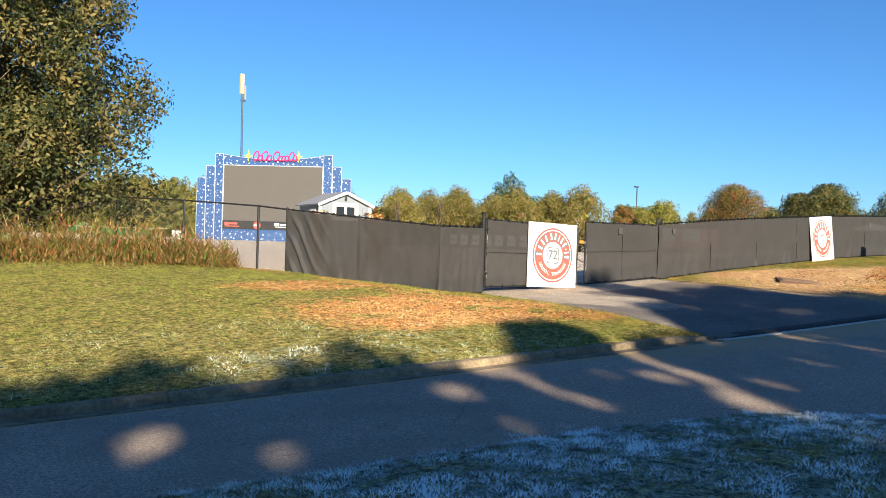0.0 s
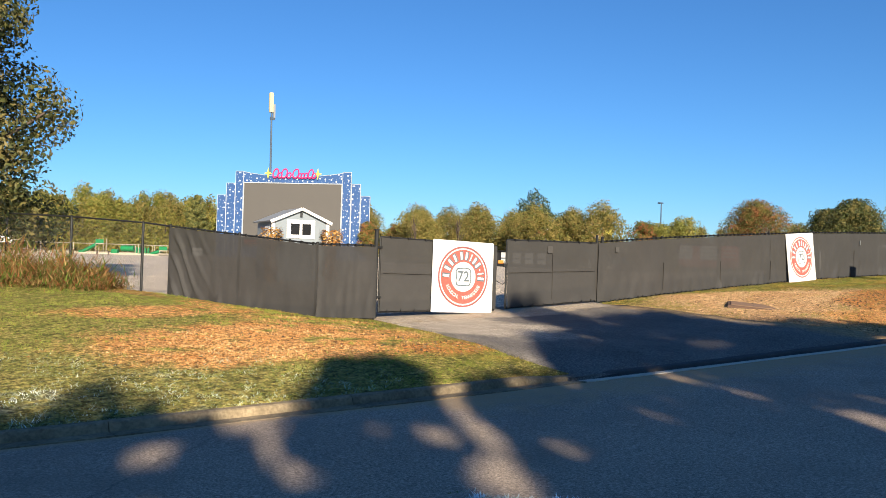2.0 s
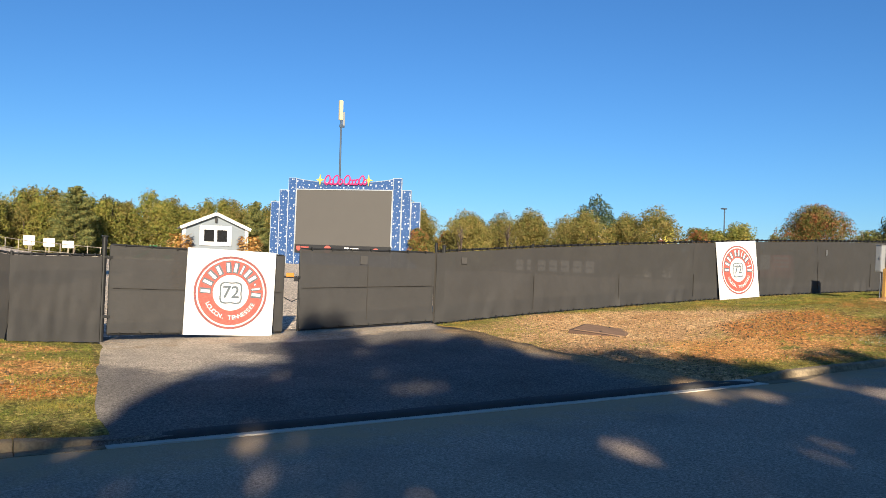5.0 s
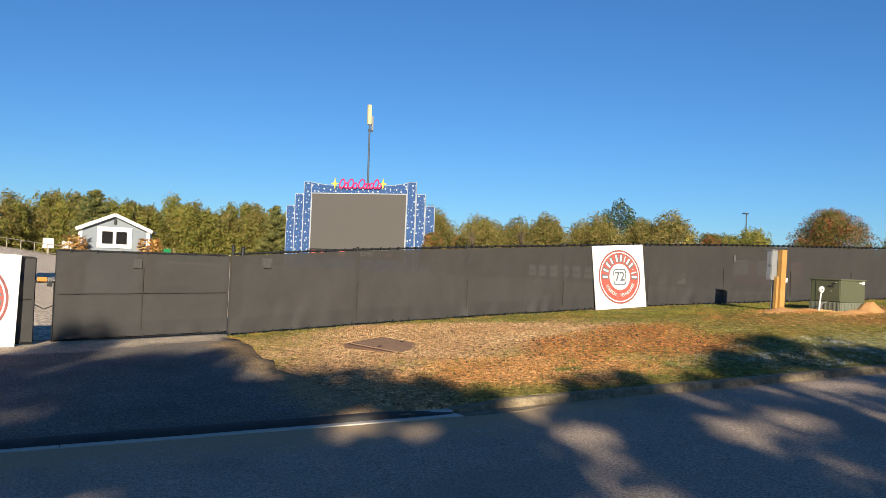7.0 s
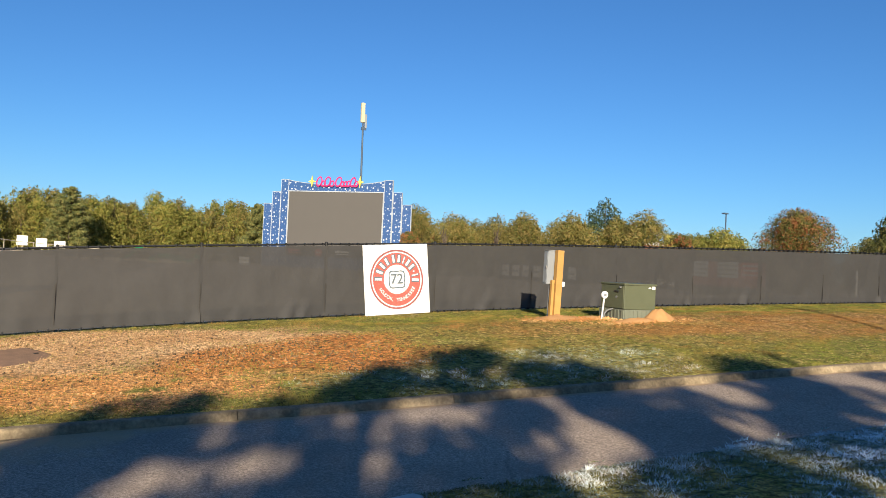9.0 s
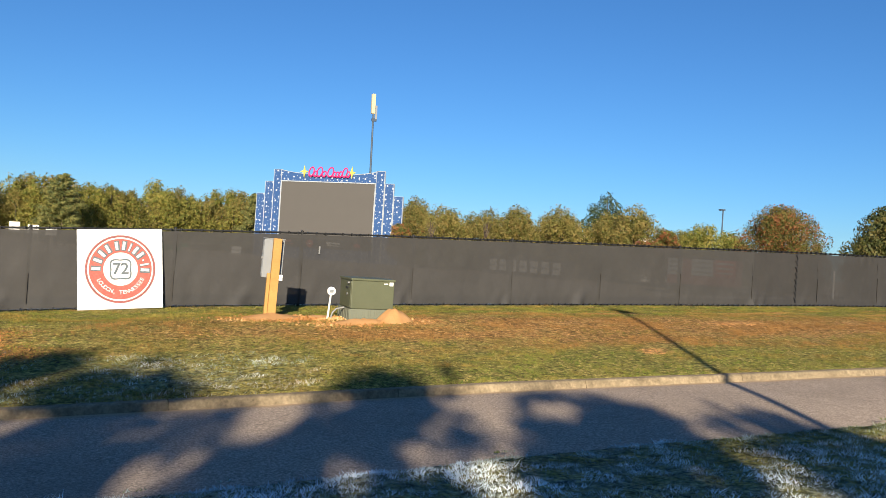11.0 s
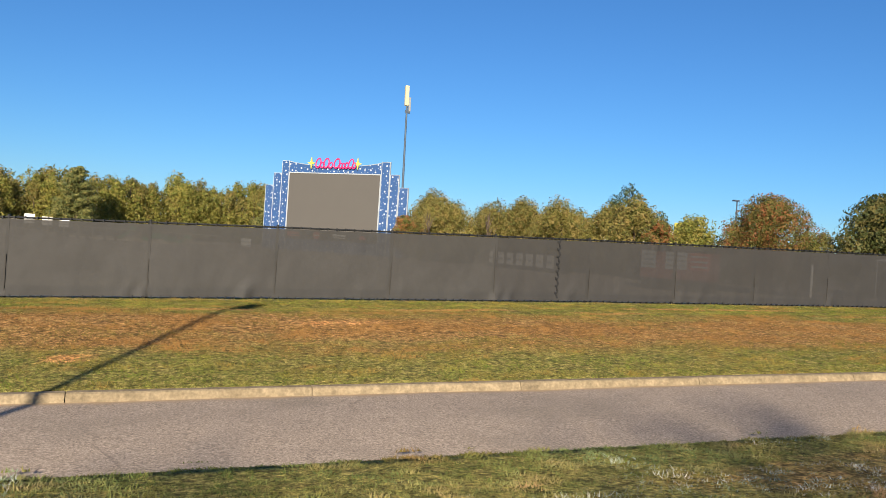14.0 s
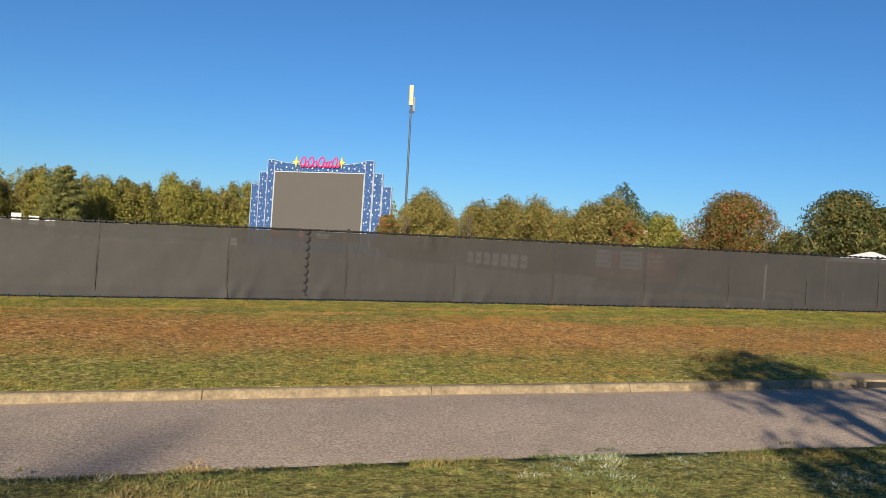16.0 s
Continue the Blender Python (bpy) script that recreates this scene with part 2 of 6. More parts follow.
M_STEEL = mat("black_steel", (0.0188, 0.0188, 0.0188), (0.03, 0.03, 0.03), 4, 0.5, 0.3)
M_GALV = mat("galvanised_steel", (0.315, 0.315, 0.307), (0.24, 0.24, 0.24), 6, 0.5, 0.6)
M_WHITE = mat("white_paint", (0.722, 0.713, 0.695), (0.669, 0.66, 0.642), 2, 0.6)
M_RED = mat("sign_red", (0.41, 0.066, 0.050), (0.47, 0.13, 0.10), 22, 0.6)
M_RIM = mat("sign_rim", (0.11, 0.06, 0.065), (0.40, 0.11, 0.09), 34, 0.6)
M_INK = mat("sign_ink", (0.075, 0.0975, 0.112), (0.15, 0.165, 0.18), 16, 0.6)
M_SCREEN = mat("led_screen", (0.091, 0.085, 0.077), (0.086, 0.080, 0.073), 0.3, 0.6)
M_STARS = dotted("star_panel", (0.036, 0.088, 0.235), (0.46, 0.49, 0.54))
M_TRIM = mat("panel_edge", (0.42, 0.45, 0.48), (0.34, 0.37, 0.41), 0.8, 0.6)
M_PINK = mat("pink_letter", (0.6, 0.0375, 0.165), (0.525, 0.03, 0.15), 0.6, 0.4)
M_YELLOW = mat("yellow_star", (0.6, 0.54, 0.09), (0.525, 0.45, 0.075), 0.6, 0.4)
M_TAG = mat("orange_tag", (0.62, 0.25, 0.04), (0.5, 0.19, 0.03), 9, 0.6)
M_BLACK = mat("black_panel", (0.02, 0.02, 0.022), (0.03, 0.03, 0.03), 1, 0.5)
M_SIDING = mat("grey_siding", (0.217, 0.247, 0.277), (0.195, 0.225, 0.255), 2, 0.7)
M_ROOF = mat("dark_shingle", (0.30, 0.31, 0.33), (0.23, 0.24, 0.25), 6, 0.9, bump=0.4)
M_CORN = leaf_mat("dried_stalks", (0.413, 0.195, 0.045), (0.555, 0.315, 0.0825), (0.615, 0.42, 0.165), 0.2)
M_GREENBOX = mat("transformer_green", (0.105, 0.113, 0.066), (0.09, 0.098, 0.056), 3, 0.45, bump=0.05)
M_PAD = mat("louvre_grey_green", (0.165, 0.176, 0.128), (0.135, 0.143, 0.105), 4, 0.7)
M_TIMBER = mat("treated_timber", (0.47, 0.275, 0.078), (0.36, 0.19, 0.05), 3, 0.7, bump=0.2, bump_scale=30)
M_METER = mat("meter_grey", (0.24, 0.252, 0.265), (0.21, 0.222, 0.235), 3, 0.5)
M_SAND = mat("sand_pile", (0.48, 0.272, 0.112), (0.4, 0.208, 0.072), 5, 0.95, bump=0.6, bump_scale=25)
M_PLATE = mat("worn_steel_plate", (0.30, 0.185, 0.11), (0.19, 0.12, 0.075), 7, 0.8, bump=0.4, bump_scale=30)
M_RUSTY = mat("rusty_plate", (0.136, 0.08, 0.052), (0.088, 0.056, 0.04), 6, 0.85, bump=0.3)
M_BARK = mat("bark", (0.12, 0.09, 0.0675), (0.075, 0.0562, 0.0413), 5, 0.95, bump=0.6, bump_scale=18)
M_PALEBARK = mat("pale_bark", (0.3, 0.262, 0.21), (0.21, 0.18, 0.143), 5, 0.95)
M_LEAF_NEAR = leaf_mat("oak_leaf", (0.024, 0.034, 0.010), (0.085, 0.092, 0.024), (0.20, 0.158, 0.05), 0.12)
M_LEAF_DARK = leaf_mat("dark_leaf", (0.0413, 0.0525, 0.0135), (0.0825, 0.09, 0.0225), (0.158, 0.128, 0.0375))
M_CLOTH_DARK = mesh_cloth("new_windscreen_cloth", (0.0385, 0.0365, 0.0355), (0.031, 0.0296, 0.029), 0.034)
M_LEAF_GREEN = leaf_mat("green_leaf", (0.14, 0.155, 0.028), (0.23, 0.225, 0.042), (0.33, 0.27, 0.065), 0.35)
M_LEAF_OLIVE = leaf_mat("olive_leaf", (0.135, 0.135, 0.032), (0.22, 0.195, 0.048), (0.31, 0.23, 0.07), 0.35)
M_LEAF_ORANGE = leaf_mat("autumn_leaf", (0.105, 0.118, 0.026), (0.19, 0.155, 0.038), (0.30, 0.115, 0.042), 0.3)
M_NEEDLE = leaf_mat("needles", (0.022, 0.040, 0.020), (0.045, 0.070, 0.030), (0.085, 0.105, 0.040), 0.15)
M_PINE = leaf_mat("pine_needles", (0.085, 0.10, 0.032), (0.165, 0.172, 0.048), (0.25, 0.225, 0.068), 0.3)
M_GREENPLAST = mat("green_plastic", (0.02, 0.20, 0.065), (0.015, 0.15, 0.05), 2, 0.4)
M_TAN = mat("tan_steel", (0.375, 0.315, 0.232), (0.315, 0.262, 0.195), 2, 0.6)
M_GLASS = mat("dark_glass", (0.012, 0.013, 0.015), (0.02, 0.02, 0.022), 1, 0.08, spec=0.6)
M_CREAM = mat("cream_panel", (0.585, 0.495, 0.285), (0.525, 0.45, 0.27), 0.3, 0.6)
M_RAIL = mat("tan_rail", (0.413, 0.367, 0.285), (0.345, 0.3, 0.225), 2, 0.7)


# ---- mesh tools ----
def part(name, bm, material, parent=None, label="", smooth=False):
    """Links a bmesh as one mesh object, under a thing or a part."""
    me = bpy.data.meshes.new(name)
    if smooth:
        for f in bm.faces:
            f.smooth = True
    bm.to_mesh(me)
    bm.free()
    me.materials.append(material)
    ob = new(name, me)
    if parent is not None:
        ob.parent = parent
    if label:
        ob["label"] = label
    return ob


def thing(name, m, label, category, group="", kind=""):
    ob = new(name)
    ob.matrix_world = m
    return tagged(ob, label, category, group, kind)


def box(bm, x0, x1, y0, y1, z0, z1, bevel=0.0, m=None):
    r = bmesh.ops.create_cube(bm, size=1.0)
    vs = r["verts"]
    bmesh.ops.scale(bm, vec=(x1 - x0, y1 - y0, z1 - z0), verts=vs)
    bmesh.ops.translate(bm, vec=((x0 + x1) / 2, (y0 + y1) / 2, (z0 + z1) / 2), verts=vs)
    if bevel:
        es = list({e for v in vs for e in v.link_edges})
        g = bmesh.ops.bevel(bm, geom=es, offset=bevel, segments=2, affect='EDGES', profile=0.6)
        vs = list({v for f in g["faces"] for v in f.verts} | {v for v in vs if v.is_valid})
    if m is not None:
        bmesh.ops.transform(bm, matrix=m, verts=vs)
    return bm


def tube(bm, a, b, r0, r1=None, n=8):
    """A round bar from a to b."""
    a, b = Vector(a), Vector(b)
    r1 = r0 if r1 is None else r1
    d = b - a
    q = d.to_track_quat("Z", "Y").to_matrix().to_4x4()
    bmesh.ops.create_cone(bm, cap_ends=True, segments=n, radius1=r0, radius2=r1, depth=d.length,
                          matrix=Matrix.Translation((a + b) / 2) @ q)
    return bm


def limb(bm, pts, radii, n=7):
    for i in range(len(pts) - 1):
        tube(bm, pts[i], pts[i + 1], radii[i], radii[i + 1], n)
    return bm


def mesh_part(name, verts, faces, material, parent=None, label="", smooth=False):
    me = bpy.data.meshes.new(name)
    me.from_pydata([tuple(v) for v in verts] if not isinstance(verts, np.ndarray) else verts.tolist(), [], faces if not isinstance(faces, np.ndarray) else faces.tolist())
    me.materials.append(material)
    if smooth:
        me.polygons.foreach_set("use_smooth", [True] * len(me.polygons))
    ob = new(name, me)
    if parent is not None:
        ob.parent = parent
    if label:
        ob["label"] = label
    return ob


# ---- the lie of the land ----
def kerb_y(x):
    return np.interp(x, [-200, -60, -14, -9, -2.5, 7.7, 22, 37.6, 60, 200], [12, -0.8, -5.65, -6.4, -7.3, -8.5, -9.22, -10.05, -11.35, -19])


def road_z(x):
    return np.interp(x, [-300, -60, -16, 0, 22, 37.6, 60, 120, 400], [-3.4, -2.5, -1.11, -0.40, 0.62, 1.16, 1.86, 3.0, 3.5])


def near_y(x):
    return np.interp(x, [-200, -60, -13.5, -11.5, -8.8, -7.2, -6.3, -5.6, -5.2, 9.5, 10.0, 10.7, 11.9, 20, 25, 31, 37, 42, 60, 200],
                     [7, -5.0, -9.3, -9.7, -10.3, -10.9, -11.8, -13.4, -30, -30, -15, -13.2, -12.5, -12.45, -12.6, -12.9, -13.2, -13.6, -15, -23])


def fence_y(x):
    return np.interp(x, [-200, -60, -20, -11, -8.1, -5.5, -5.1, -3.2, -1.5, 200], [90, 60, 28, 15, 10, 5.5, 4.5, 0.02, 0.17, 0.17])


def fence_z(x):
    return np.interp(x, [-60, -14, -8.1, -5.1, -3.2, -1.5, 2.6, 6.2, 9.3, 13.5, 19.5, 24, 30, 40, 56, 90], [0.5, 0.6, 0.45, 0.2, -0.07, -0.17, -0.05, 0.15, 0.40, 0.68, 1.02, 1.18, 1.37, 1.65, 1.98, 2.5])


def ground_z(x, y):
    """Height of the bare ground at a place."""
    yk, yf, zk, zf, yn = kerb_y(x) + 0.16, fence_y(x), road_z(x) + 0.10, fence_z(x), near_y(x)
    if y < yn:
        zv = road_z(x) + 0.045 + 0.11 * min(1.0, (yn - y) / 2.0)
        far = min(1.0, max(0.0, (-40 - y) / 200.0))
        return zv * (1 - far) + 0.5 * far
    if y < yk:
        return road_z(x) - 0.12
    if y <= yf:
        s = (y - yk) / max(0.1, yf - yk)
        f = 1 - (1 - s) ** 2
        crest = 0.15 * math.exp(-((y + 3.8) / 1.7) ** 2) * float(np.interp(x, [9, 17, 26, 34], [0, 1, 1, 0.35]))
        return zk + (zf - zk) * f + crest + 0.05 * noise.noise((x * 0.35, y * 0.35, 0)) * min(1, 4 * s * (1 - s))
    s = min(1.0, (y - yf) / 40.0)
    u, v = min(1.0, max(0.0, (14 - x) / 24.0)), min(1.0, max(0.0, (y - 75) / 45.0))
    return zf * (1 - s * s * (3 - 2 * s)) + 2.2 * u * u * (3 - 2 * u) * v * v * (3 - 2 * v)


def in_drive(x, y):
    xl = np.interp(y, [-8.2, -6.5, -4.7, 0, 2], [-2.6, -2.45, -2.2, -1.55, -1.5])
    xr = np.interp(y, [-8.3, -7.8, -6.6, -4.6, -1.7, 0.2, 2], [7.4, 6.6, 6.0, 5.9, 6.1, 6.1, 6.1])
    return y < 1.0 and xl + 0.2 < x < xr - 0.5


def bed_z(x, y):
    """Ground, sunk a little where the driveway lies on it."""
    return ground_z(x, y) - (0.13 if in_drive(x, y) else 0.0)


def blob(x, y, cx, cy, rx, ry):
    d = math.hypot((x - cx) / rx, (y - cy) / ry) + 0.35 * noise.noise((x * 0.5, y * 0.7, 3.1))
    return max(0.0, min(1.0, 1.6 * (1.15 - d)))


def masks(x, y):
    """How far the ground is bare clay, gravel, dry grass, rusty earth, lot."""
    yf, yk = fence_y(x), kerb_y(x)
    lot = 1.0 if y > yf + 0.4 else 0.0
    clay = max(blob(x, y, -5.5, -3.1, 3.7, 2.3), blob(x, y, -6.6, 0.6, 2.2, 1.0) * 0.8, blob(x, y, -4.0, -0.9, 2.2, 0.7) * 0.7, blob(x, y, -4.9, 1.8, 0.9, 2.4) * 0.85, blob(x, y, 20.5, -3.4, 1.8, 0.5) * 0.9,
               blob(x, y, 22.2, -4.3, 1.3, 0.45) * 0.9, blob(x, y, 9.8, -6.6, 3.6, 1.5) * 0.9, 0.85 * blob(x, y, 42.5, -1.7, 4.5, 0.42), 0.8 * blob(x, y, 34.5, -2.4, 2.4, 0.35), 0.75 * blob(x, y, 38.3, -3.0, 1.6, 0.35), 0.7 * blob(x, y, 29.0, -2.8, 1.9, 0.3), 0.7 * blob(x, y, 31.0, -4.9, 1.3, 0.3), 0.7 * blob(x, y, 46.5, -3.4, 1.8, 0.35), 0.9 * blob(x, y, 26.4, -7.4, 0.5, 0.4))
    foot = 0.75 * math.exp(-((y - yf + 0.12) / 0.2) ** 2) * (1.0 if x > 18 else 0.0) * (0.7 + 0.6 * noise.noise((x * 0.7, 0, 2.2)))
    clay *= max(0.0, min(1.0, 1.5 + 2.5 * noise.noise((x * 2.3, y * 4.2, 4.4))))
    gravel = max(blob(x, y, 9.8, -3.0, 5.2, 3.3), blob(x, y, 6.9, -6.2, 1.6, 2.6))
    rust = max(blob(x, y, 13.4, -5.2, 3.2, 1.6), 0.7 * blob(x, y, -2.9, -4.6, 1.2, 0.8))
    band = math.exp(-((y - (yk + 4.4)) / 2.0) ** 2) * float(np.interp(x, [14, 19, 27, 36], [0, 0.55, 0.85, 1.1])) * (0.75 + 0.5 * noise.noise((x * 0.25, y * 1.3, 8)))
    dry = 1.3 * band + 0.55 * blob(x, y, 34, -14.6, 2.6, 0.8) + 0.25 * math.exp(-((y - yf) / 0.6) ** 2)
    if x < -5.5 and y > yf - 3.0:
        dry = max(dry, 0.8)
    return clay, max(gravel, foot), min(1.0, dry), rust, lot


def frost_at(x, y):
    """Where hoar frost still lies on the grass."""
    yn, yk = near_y(x), kerb_y(x)
    if y < yn:
        f = np.interp(x, [-40, 6.5, 9.5, 13, 16.5, 20.5, 23.8, 26], [0.86, 0.86, 0.26, 0.26, 0.75, 0.86, 0.35, 0.04])
        f = max(f, 0.22 * blob(x, y, 33.5, -14.8, 1.5, 0.5))
    else:
        d = y - yk
        f = max(0.38 * blob(x, y, -10.0, yk + 1.4, 4.6, 2.1), 0.55 * blob(x, y, 16.2, yk + 1.3, 3.4, 1.3))
        if f <= 0:
            return 0.0
    return max(0.0, min(1.0, f + 0.45 * min(1.0, 2.5 * f) * noise.noise((x * 0.6, y * 0.9, 7.7))))


def build_ground():
    xs = np.concatenate([[-1500, -600, -300, -150, -90, -60, -45], np.arange(-36, 76, 0.3), [80, 90, 110, 150, 250, 600, 1500]])
    rows = []
    for x in xs:
        yn, yk, yf = float(near_y(x)), float(kerb_y(x)), float(fence_y(x))
        back = np.linspace(min(-40.0, yn - 15), yn - 6, 6)
        near = yn - np.array([5, 4, 3.2, 2.5, 2, 1.5, 1.0, 0.6, 0.3, 0.08, 0.0])
        bank = np.linspace(yk + 0.17, yf, 34)
        lot = yf + np.array([0.3, 0.6, 1.5, 4, 8, 14, 20, 30, 45, 60, 75, 90, 105, 120, 140, 170, 250, 600, 1500])
        rows.append(np.concatenate([[-1500, -600, -200, -80], back, near, [yn + 0.04, (yn + yk) / 2, yk + 0.10], bank, lot]))
    ny = len(rows[0])
    verts, att = [], {k: [] for k in ("clay", "gravel", "dry", "rust", "lot", "frost")}
    for x, ys in zip(xs, rows):
        for y in ys:
            verts.append((float(x), float(y), float(bed_z(x, y))))
            for k, v in zip(("clay", "gravel", "dry", "rust", "lot"), masks(float(x), float(y))):
                att[k].append(float(v))
            att["frost"].append(0.5 * float(frost_at(float(x), float(y))) if -40 < x < 60 and near_y(x) - 8 < y < fence_y(x) else 0.0)
    faces = [(i * ny + j, (i + 1) * ny + j, (i + 1) * ny + j + 1, i * ny + j + 1) for i in range(len(xs) - 1) for j in range(ny - 1)]
    ob = mesh_part("ground", verts, faces, M_GROUND, smooth=True)
    for k, v in att.items():
        ob.data.attributes.new(k, 'FLOAT', 'POINT').data.foreach_set("value", v)
    return tagged(ob, "grassy roadside ground with clay, gravel and a level gravel lot", "ground", kind="structure")


ground = build_ground()


def build_road():
    xs = np.concatenate([[-200, -120, -80, -60, -50], np.arange(-40, 76, 0.4), [80, 90, 110, 150, 200]])
    verts, n = [], 13
    for x in xs:
        y0, y1 = float(near_y(x)) - 0.12, float(kerb_y(x)) - (0.27 if -60 < x < 8.3 else 0.005)
        for k in range(n):
            s = k / (n - 1)
            y = y0 + (y1 - y0) * s
            z = float(road_z(x)) + 0.02 + 0.012 * noise.noise((x * 0.5, y * 0.5, 1)) + 0.03 * math.sin(math.pi * s)
            verts.append((float(x), y + 0.05 * noise.noise((x * 1.7, 0, 5)) * (1 - s), z))
    faces = [(i * n + j, (i + 1) * n + j, (i + 1) * n + j + 1, i * n + j + 1) for i in range(len(xs) - 1) for j in range(n - 1)]
    ob = mesh_part("road", verts, faces, M_ASPHALT, smooth=True)
    ob.data.attributes.new("grit", 'FLOAT', 'POINT').data.foreach_set("value", [1.0 if i % n == n - 1 else (0.35 if i % n in (0, n - 2) else 0.0) for i in range(len(verts))])
    return tagged(ob, "narrow worn grey asphalt lane with a side junction", "road", kind="structure")


road = build_road()


def build_drive():
    verts, faces, n, rows = [], [], 25, 32
    for i in range(rows):
        s = i / (rows - 1)
        y = -8.2 + s * 9.3
        xl = float(np.interp(y, [-8.2, -6.5, -4.7, 0, 2], [-2.6, -2.45, -2.2, -1.55, -1.5])) + 0.08 * noise.noise((0, y, 2))
        xr = float(np.interp(y, [-8.3, -7.8, -6.6, -4.6, -1.7, 0.2, 2], [7.4, 6.6, 6.0, 5.9, 6.1, 6.1, 6.1])) + 0.28 * noise.noise((4, y * 1.1, 2)) + 0.12 * noise.noise((9, y * 3.7, 2))
        for k in range(n):
            x = xl + (xr - xl) * (k - 1) / (n - 3) if 0 < k < n - 1 else (xl - 0.02 if k == 0 else xr + 0.02)
            front = float(kerb_y(x)) - (0.13 if i == 0 else 0.12)
            yy = max(y, front) if i > 1 else front
            g = float(ground_z(x, max(yy, kerb_y(x) + 0.17)))
            low = float(road_z(x)) + 0.06
            w = min(1.0, max(0.0, (yy - kerb_y(x)) / 1.2))
            skirt = 0.14 if k in (0, n - 1) else (0.08 if i == 0 else 0.0)
            verts.append((x, yy, low * (1 - w) + (g + 0.03) * w + 0.01 - skirt))
    faces = [(i * n + j, i * n + j + 1, (i + 1) * n + j + 1, (i + 1) * n + j) for i in range(rows - 1) for j in range(n - 1)]
    ob = mesh_part("driveway", verts, faces, M_DRIVE, smooth=True)
    worn = [max(blob(v[0], v[1], -0.5, -2.0, 1.7, 3.0), blob(v[0], v[1], 2.0, -0.3, 3.6, 1.1), 0.7 * blob(v[0], v[1], 5.2, -0.2, 1.6, 0.8)) for v in verts]
    ob.data.attributes.new("worn", 'FLOAT', 'POINT').data.foreach_set("value", worn)
    dirt = [max(0.0, min(1.0, 1.1 - abs(v[0] - 6.15 - 0.25 * noise.noise((3, v[1] * 0.8, 1))) / 1.1)) if v[1] < -1.2 else 0.3 for v in verts]
    ob.data.attributes.new("dirt", 'FLOAT', 'POINT').data.foreach_set("value", dirt)
    return tagged(ob, "dark asphalt driveway rising from lane to gate", "driveway", kind="structure")


driveway = build_drive()


def build_lip():
    """The rolled dark edge where the driveway meets the gutter."""
    prof = [(-0.15, 0.0), (-0.13, 0.070), (-0.06, 0.088), (0.04, 0.090), (0.12, 0.078), (0.20, 0.02)]
    xs = np.arange(-2.35, 7.5, 0.25)
    vs = []
    for x in xs:
        thin = min(1.0, (x + 2.5) * 1.2, (7.6 - x) * 0.9)
        for dy, dz in prof:
            w = dy + 0.03 * noise.noise((x * 1.4, dy * 3, 6)) if dy > 0 else dy
            vs.append((float(x), float(kerb_y(x)) + w, float(road_z(x)) + dz * max(0.2, thin) + 0.008 * noise.noise((x * 2.1, 4, dy))))
    n = len(prof)
    fs = [(i * n + j, (i + 1) * n + j, (i + 1) * n + j + 1, i * n + j + 1) for i in range(len(xs) - 1) for j in range(n - 1)]
    return mesh_part("asphalt_lip", vs, fs, M_LIP, driveway, "rolled black asphalt lip", smooth=True)


build_lip()


def build_kerb():
    root = thing("kerb", Matrix(), "weathered tan concrete kerb with a flat gutter strip", "kerb", kind="structure")
    prof = [(-0.30, -0.02), (-0.30, 0.025), (-0.02, 0.012), (0.015, 0.105), (0.04, 0.122), (0.15, 0.125), (0.165, 0.11), (0.165, -0.15)]

    def seg(x0, x1, h0, h1, name):
        vs, k = [], 5
        for i in range(k):
            x = x0 + (x1 - x0) * i / (k - 1)
            h = h0 + (h1 - h0) * i / (k - 1)
            yk, zr = float(kerb_y(x)), float(road_z(x)) + 0.01
            for dy, dz in prof:
                dy, dz = (dy, dz) if x < 8.3 or dy > -0.1 else (-0.025, dz - 0.03)
                dz = dz if dz <= 0.026 else 0.03 + (dz - 0.03) * h
                vs.append((x, yk + dy + 0.006 * noise.noise((x * 2, dy * 5, 0)), zr + dz + 0.006 * noise.noise((x * 1.5, 3, dy))))
        n = len(prof)
        fs = [(i * n + j, (i + 1) * n + j, (i + 1) * n + j + 1, i * n + j + 1) for i in range(k - 1) for j in range(n - 1)]
        fs += [tuple(range(n - 1, -1, -1)), tuple((k - 1) * n + j for j in range(n))]
        mesh_part(name, vs, fs, M_GUTTER if name == "gutter" else M_KERB, root)
    x = -58.0
    while x < -3.4:
        x1 = min(x + 3.05, -3.35)
        seg(x, x1 - 0.012, 1, 1, "kerb_stone")
        x = x1
    seg(-3.35, -2.45, 1, 0.35, "kerb_end")
    seg(-2.44, 2.5, 0.1, 0.1, "gutter")
    seg(2.51, 7.3, 0.1, 0.1, "gutter")
    seg(7.3, 8.2, 0.35, 1, "kerb_end")
    x = 8.2
    while x < 100:
        x1 = x + 3.05
        seg(x, x1 - 0.012, 1, 1, "kerb_stone")
        x = x1
    return root


kerb = build_kerb()


